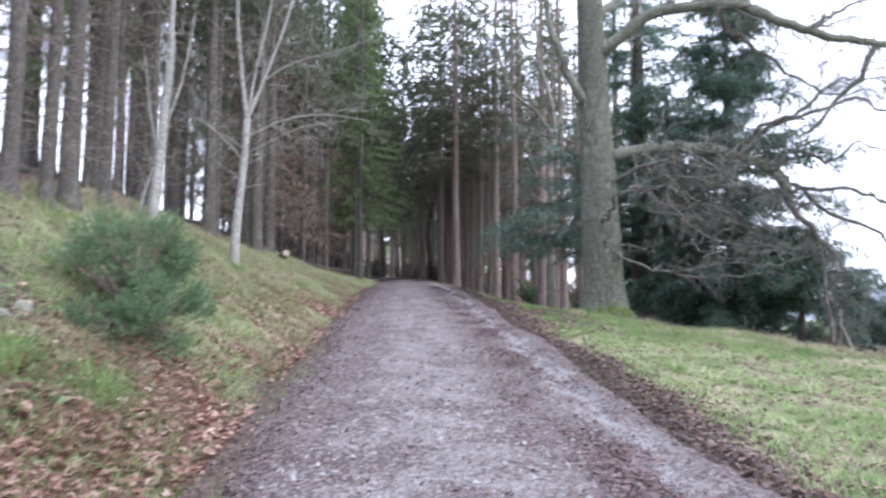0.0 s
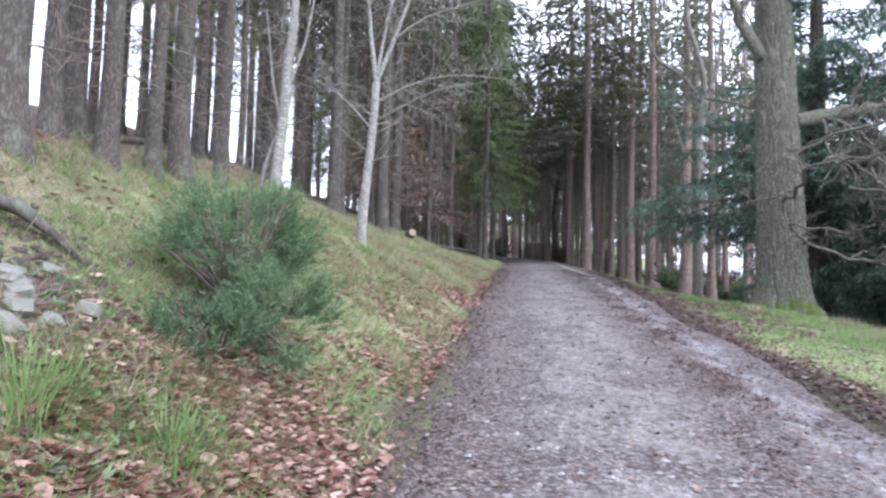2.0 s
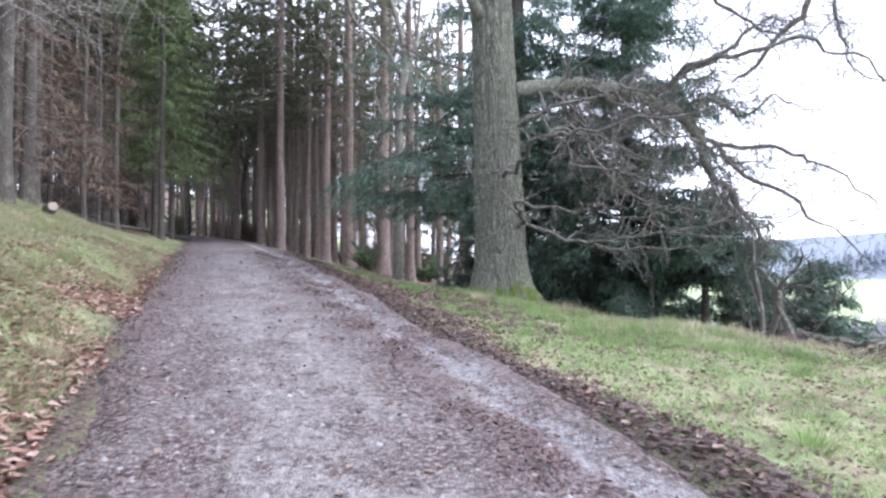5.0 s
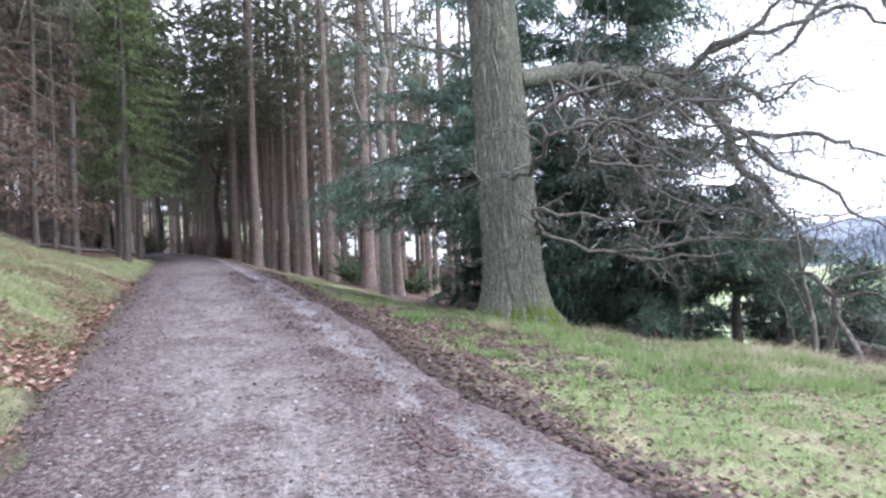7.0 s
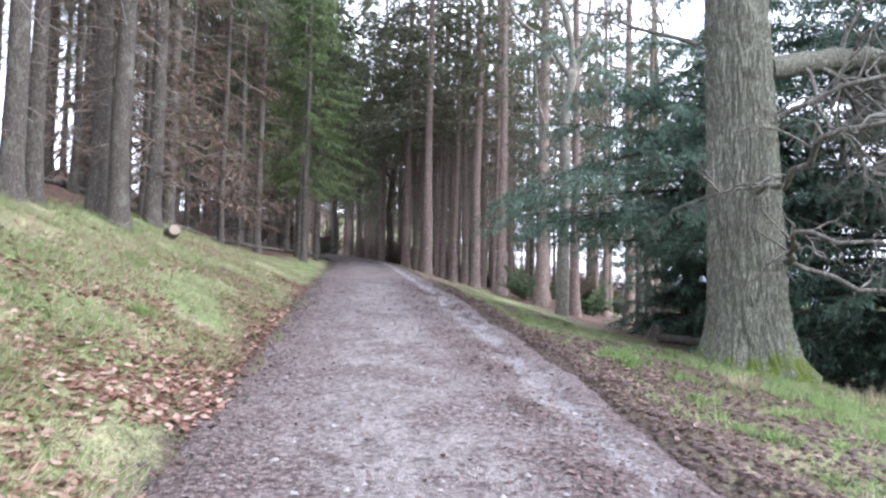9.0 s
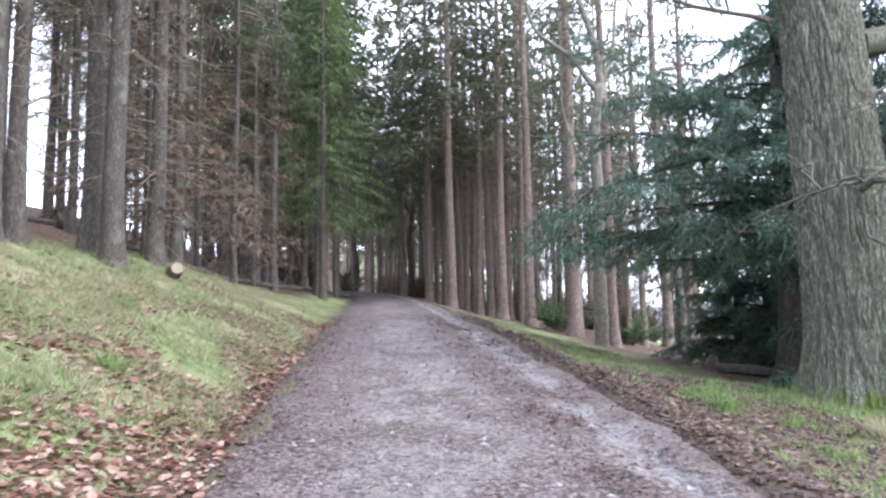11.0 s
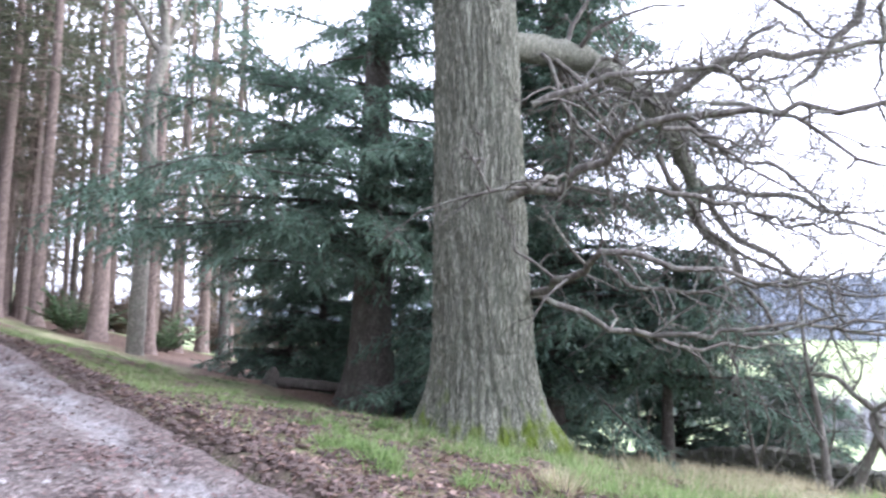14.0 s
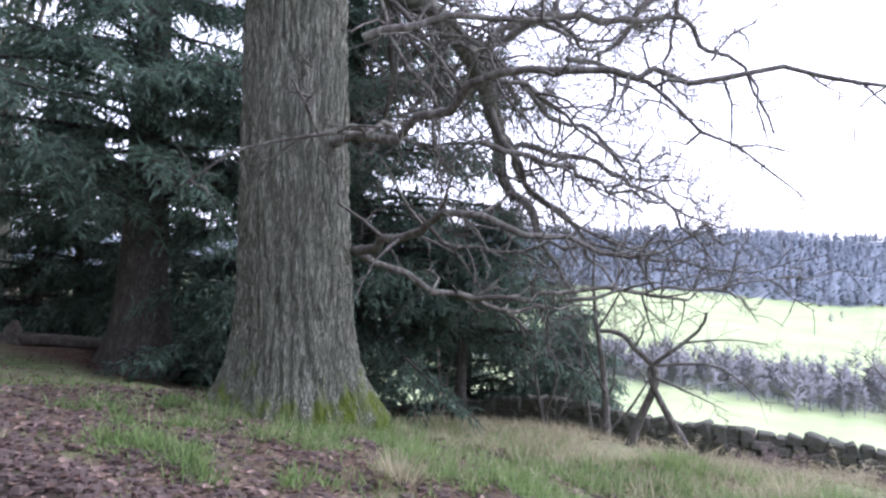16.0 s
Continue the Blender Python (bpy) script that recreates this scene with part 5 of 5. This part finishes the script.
cover("verge_grass", "rough green grass on the verge below the track", "grass", M_GRASS, tuft(0.05, 0.13, 0.0055, 0.7), 103, 22000, right_verge)
cover("verge_straw", "withered pale grass on the verge", "grass", M_STRAW, tuft(0.06, 0.16, 0.0045, 1.0, 5), 104, 6500, right_verge)


def clump(lo, hi, width, n):
    """Grass in separate clumps with bare mud between."""
    def make(g, rng, x, y, u):
        if noise.noise((x * 1.9, y * 1.9, 8)) + 0.6 * noise.noise((x * 5, y * 5, 18)) < -0.05 + 0.4 * (u < 4.0):
            return
        for j in range(n):
            a, px, py = rng.uniform(0, 6.283), x + rng.gauss(0, 0.03), y + rng.gauss(0, 0.03)
            lean = rng.uniform(0.3, 2.0)
            d = Vector((math.cos(a) * lean, math.sin(a) * lean, 0.9)).normalized()
            g.sliver((px, py, surface(px, py, px - road_x(py)) - 0.01), d, (-math.sin(a), math.cos(a), 0), rng.uniform(lo, hi), width * rng.uniform(0.7, 1.3))
    return make


cover("clumped_grass", "bright green grass clumps in the trodden verge by the oak", "grass", M_GRASS, clump(0.07, 0.19, 0.0058, 9), 108, 10000, lambda rng: (2.7 + 4.6 * rng.random(), rng.uniform(12.0, 18.2)))
cover("clumped_straw", "withered grass clumps in the trodden verge by the oak", "grass", M_STRAW, clump(0.07, 0.2, 0.0035, 6), 109, 3800, lambda rng: (3.4 + 4.2 * rng.random(), rng.uniform(12.0, 18.0)))


# withered bracken on the verge
rng = random.Random(63)
for k, (x, y) in enumerate(((8.0, 13.9), (8.6, 13.3), (7.6, 14.6), (9.0, 14.2), (9.4, 13.2), (8.4, 12.4), (9.2, 11.4), (9.6, 12.7), (9.9, 11.9), (8.9, 12.8), (9.4, 10.5), (9.8, 10.9), (8.7, 10.9), (9.0, 9.6))):
    g = Geo()
    for j in range(26):
        a = rng.uniform(0, 6.283)
        q = wander((x + rng.uniform(-0.2, 0.2), y + rng.uniform(-0.2, 0.2), ground_height(x, y, 5) - 0.03), (math.cos(a) * 0.7, math.sin(a) * 0.7, 0.8), rng.uniform(0.3, 0.7), 5, rng, 0.15, 0.16)
        g.tube(q, taper(0.004, 0.0015, len(q)), 3, False)
        spray(g, q, rng, 0.045, 0.1, 0.008, 0.3, 2, 0.2, True)
    tagged(part("dead_bracken", g, M_CHIP if k % 3 == 0 else M_STRAW, None, "", False), "withered brown bracken clump at the edge of the verge", "bracken", "bracken clumps")
# tussocks of long grass
rng = random.Random(57)
tussock_spots = [(-2.35, 3.5), (-2.7, 3.15), (-1.95, 3.9), (-3.2, 3.5)] + [(road_x(y) - rng.uniform(1.9, 4.6), y) for y in (7.5, 9, 10.5, 12, 14, 15.5, 17, 18.5, 20)] + [(road_x(y) + rng.uniform(3, 8.6), y) for y in (8, 9.5, 11, 12.5, 13.2, 14, 14.6, 15.2, 15.8, 16.2, 16.8, 13.6, 12.2, 15.5)]
for k, (x, y) in enumerate(tussock_spots):
    g, u = Geo(), x - road_x(y)
    lush = k < 4
    for j in range(520 if lush else 230):
        a, q = rng.uniform(0, 6.283), rng.uniform(0, 0.26 if lush else 0.16)
        px, py = x + q * math.cos(a), y + q * math.sin(a)
        d = Vector((math.cos(a) * rng.uniform(0.2, 1.1), math.sin(a) * rng.uniform(0.2, 1.1), 0.9)).normalized()
        g.blade((px, py, ground_height(px, py, px - road_x(py)) - 0.02), d, (-math.sin(a), math.cos(a), 0), rng.uniform(0.1, 0.27), 0.003)
    ob = part("grass_tussock", g, M_GRASS if k < 4 or k % 2 else M_STRAW, None, "", False)
    tagged(ob, "loose tussock of long winter grass on the bank" if u < 0 else "withered tussock of long grass on the verge", "grass", "grass tussocks")


# broad-leaved seedlings on the bare bank
rng, g = random.Random(58), Geo()
for k in range(26):
    u, y = rng.uniform(-4.3, -2.3), rng.uniform(3.1, 5.4)
    x = road_x(y) + u
    for j in range(rng.randint(14, 30)):
        a, lift = rng.uniform(0, 6.283), rng.uniform(0.15, 0.8)
        d = Vector((math.cos(a), math.sin(a), lift)).normalized()
        px, py = x + rng.gauss(0, 0.07), y + rng.gauss(0, 0.07)
        g.blade((px, py, ground_height(px, py, px - road_x(py)) + rng.uniform(0, 0.03)), d, Vector((-math.sin(a), math.cos(a), rng.uniform(-0.3, 0.3))).normalized(), rng.uniform(0.05, 0.1), rng.uniform(0.014, 0.026))
tagged(part("leafy_herbs", g, M_HERB, None, "", False), "small broad-leaved green herbs on the bare bank", "herbs", kind="stuff")


def leaf(g, rng, x, y, u, lo=0.04, hi=0.105):
    a, l = rng.uniform(0, 6.283), rng.uniform(lo, hi)
    tip = Vector((math.cos(a), math.sin(a), rng.uniform(-0.25, 0.55))).normalized()
    side = Vector((-math.sin(a), math.cos(a), rng.uniform(-0.45, 0.45))).normalized()
    z = (surface(x, y, u) if abs(u) > 1.6 else road_height(x, y, u)) + rng.uniform(0.006, 0.035)
    p = Vector((x, y, z)) - tip * l * 0.5
    b = len(g.v)
    mid = p + tip * l * 0.5 - Vector((0, 0, 0.012))
    w = l * rng.uniform(0.28, 0.42)
    g.v += [tuple(p), tuple(p + tip * l * 0.4 + side * w), tuple(p + tip * l * 0.8 + side * w * 0.6), tuple(p + tip * l), tuple(p + tip * l * 0.8 - side * w * 0.6), tuple(p + tip * l * 0.4 - side * w), tuple(mid)]
    g.f += [(b, b + 6, b + 1), (b + 1, b + 6, b + 2), (b + 2, b + 6, b + 3), (b, b + 5, b + 6), (b + 5, b + 4, b + 6), (b + 4, b + 3, b + 6)]


def small_leaf(g, rng, x, y, u):
    leaf(g, rng, x, y, u, 0.03, 0.07)


def leaf_drift(rng):
    while True:
        y = near_y(rng, 2.2, 26, 1.5)
        u = -1.55 - abs(rng.gauss(0, 1.3)) if rng.random() < 0.72 else rng.uniform(-4.5, -1.5)
        if u < -2.9 and y < 9 and rng.random() < 0.85:
            continue
        if noise.noise((u * 0.9, y * 0.55, 44)) > rng.uniform(-0.35, 0.3):
            return u, y


def leaf_edge(rng):
    y = near_y(rng, 3, 28, 1.3)
    return (1.9 + abs(rng.gauss(0, 0.45)) if rng.random() < 0.6 else rng.uniform(2, 8)), y


cover("leaf_drift", "drifts of wet brown fallen leaves on the bank", "leaves", M_LEAF, leaf, 111, 21000, leaf_drift)
cover("litter_scatter", "dead leaves lying in the grass of the verge", "leaves", M_WETLEAF, small_leaf, 117, 4200, lambda rng: (2.4 + 6.5 * rng.random(), near_y(rng, 3.5, 13, 1.1)))
cover("leaf_heap", "heaped russet beech leaves on the bank below the gorse", "leaves", M_LEAF, leaf, 115, 2900, lambda rng: (min(-1.6, rng.gauss(-2.3, 0.42)), rng.gauss(4.35, 0.62)))
cover("leaf_scatter", "brown fallen leaves along the muddy verge", "leaves", M_WETLEAF, small_leaf, 112, 7500, leaf_edge)
cover("oak_leaves", "wet brown oak leaves trodden into the verge", "leaves", M_WETLEAF, small_leaf, 118, 4200, lambda rng: (2.3 + 5.2 * rng.random(), rng.uniform(11.5, 19.0)))
cover("track_leaves", "scattered dead leaves and chips on the gravel", "leaves", M_WETLEAF, small_leaf, 113, 700, lambda rng: (max(-1.6, min(1.7, rng.choice((-1.4, 1.3, 0)) + rng.gauss(0, 0.5))), near_y(rng, 2, 28)))


def chip(g, rng, x, y, u):
    a = rng.uniform(0, 6.283)
    z = max(surface(x, y, u), road_height(x, y, u)) if abs(u) < 2.3 else surface(x, y, u)
    d = Vector((math.cos(a), math.sin(a), rng.uniform(-0.15, 0.5))).normalized()
    g.blade((x, y, z + rng.uniform(0.003, 0.02)), d, Vector((-math.sin(a), math.cos(a), rng.uniform(-0.5, 0.5))).normalized(), rng.uniform(0.02, 0.06), rng.uniform(0.006, 0.016))


def chip_spot(rng):
    y, k = near_y(rng, 2.2, 30, 1.5), rng.random()
    if k < 0.42:
        return 2.0 + abs(rng.gauss(0, 0.36)) * (1 if rng.random() < 0.7 else -1), y
    if k < 0.75:
        return -1.45 + rng.gauss(0, 0.27), y
    return (rng.gauss(1.05, 0.16) if rng.random() < 0.6 else rng.uniform(-1.5, 1.6)), y


cover("verge_crumbs", "trodden leaf crumbs and mud on the verge by the oak", "leaves", M_CHIP, chip, 116, 7000, lambda rng: (2.0 + 2.8 * rng.random() ** 1.3, rng.uniform(13.5, 22)))
cover("leaf_crumbs", "dark broken leaf crumbs along the track edges", "leaves", M_CHIP, chip, 114, 25000, chip_spot)


def pebble(g, rng, x, y, u):
    s = rng.uniform(0.005, 0.015) * (1 + 1.5 * (rng.random() < 0.1))
    z = road_height(x, y, u) if abs(u) < 1.75 else surface(x, y, u)
    b = len(g.v)
    a = rng.uniform(0, 6.283)
    for k in range(5):
        r = s * rng.uniform(0.7, 1.2)
        g.v.append((x + r * math.cos(a + k * 1.257), y + r * math.sin(a + k * 1.257), z + s * 0.05))
    g.v.append((x + s * rng.uniform(-0.3, 0.3), y + s * rng.uniform(-0.3, 0.3), z + s * rng.uniform(0.4, 0.75)))
    g.f += [(b + k, b + (k + 1) % 5, b + 5) for k in range(5)]


cover("gravel", "loose pale gravel chips on the track", "gravel", M_PEBBLE, pebble, 121, 9000, lambda rng: (max(-1.7, min(1.8, rng.gauss(0, 0.95))), near_y(rng, 2, 26, 1.7)))


def clod(g, rng, x, y, u):
    s = rng.uniform(0.012, 0.042)
    b, z = len(g.v), surface(x, y, u)
    n = 6
    for ring, (f, h) in enumerate(((1.0, -0.2), (0.8, 0.45))):
        for k in range(n):
            r = s * f * rng.uniform(0.75, 1.25)
            g.v.append((x + r * math.cos(k * 6.283 / n), y + 1.3 * r * math.sin(k * 6.283 / n), z + s * h * rng.uniform(0.7, 1.2)))
    for ring in range(1):
        for k in range(n):
            a, c = b + ring * n + k, b + ring * n + (k + 1) % n
            g.f.append((a, c, c + n, a + n))
    g.f.append(tuple(b + n + k for k in range(n)))


def rut_patch(rng):
    while True:
        y = near_y(rng, 2.5, 26, 1.4)
        u = rng.gauss(1.25, 0.28)
        if u < 1.7 and noise.noise((u * 2.2, y * 1.1, 61)) > rng.uniform(-0.05, 0.35):
            return u, y


M_SOIL = plain("wet_soil", (0.04, 0.028, 0.025), (0.14, 0.105, 0.092), 30, 0.7)
cover("mud_clods", "churned dark mud along the edge of the track", "mud", M_SOIL, clod, 131, 4200, lambda rng: (2.0 + rng.gauss(0, 0.23), near_y(rng, 2.5, 26, 1.3)))
cover("verge_mud", "trodden dark mud crumbs on the verge by the oak", "mud", M_SOIL, clod, 134, 3000, lambda rng: (2.2 + 3.6 * rng.random() ** 1.4, rng.uniform(12.0, 19.0)))
cover("track_mud", "trampled dark mud and leaf crumbs beside the wheel rut", "mud", M_CHIP, chip, 133, 9000, rut_patch)
cover("bank_soil", "crumbly dark soil in the bare bank", "mud", M_SOIL, clod, 135, 1500, lambda rng: (min(-2.5, rng.gauss(-3.6, 0.42)), rng.gauss(4.1, 0.5)))
cover("edge_soil", "crumbly dark soil along the edge of the track", "mud", M_SOIL, clod, 132, 500, lambda rng: (-1.55 + rng.gauss(0, 0.16), near_y(rng, 2.5, 24, 1.3)))


# ---- across the valley ----
def far_trees(name, label, material, seed, count, region, lo, hi, conifer_like):
    rng = random.Random(seed)
    g = Geo()
    for k in range(count):
        u, y = region(rng)
        x = u + road_x(min(y, 200))
        z, h = land_z(x, y), rng.uniform(lo, hi)
        g.tube([(x, y, z - 0.5), (x, y, z + h * 0.5), (x, y, z + h * 0.95)], [0.02 * h, 0.014 * h, 0.004 * h], 3, False)
        for j in range(26 if conifer_like else 44):
            a, f = rng.uniform(0, 6.283), rng.uniform(0.12 if conifer_like else 0.25, 1.0)
            if conifer_like:
                d = Vector((math.cos(a), math.sin(a), -0.35)).normalized()
                l = h * 0.36 * (1.08 - f)
            else:
                d = Vector((math.cos(a), math.sin(a), rng.uniform(0.1, 0.9))).normalized()
                l = h * rng.uniform(0.2, 0.42) * (1.2 - f * 0.8)
            g.blade((x, y, z + h * f * (1 if conifer_like else 0.75)), d, (-math.sin(a) * 0.8, math.cos(a) * 0.8, 0.5), l, l * (0.24 if conifer_like else 0.12))
    tagged(part(name, g, material, None, "", False), label, "trees", kind="stuff")


far_trees("valley_trees", "belt of bare trees along the valley floor, haze painted into their grey", M_FARBARE_HAZE, 141, 1000, lambda rng: (222 + rng.gauss(0, 14), rng.uniform(-30, 200)), 5, 13, False)
far_trees("hillside_wood", "plantation on the far hillside with haze painted into its blue-grey colour", M_FARWOOD_HAZE, 142, 3600, lambda rng: (rng.uniform(440, 690), rng.uniform(-60, 480)), 7, 13, True)
far_trees("field_trees", "lone trees in the far meadow, haze painted into their grey", M_FARBARE_HAZE, 143, 16, lambda rng: (rng.uniform(300, 430), rng.uniform(0, 320)), 6, 11, False)
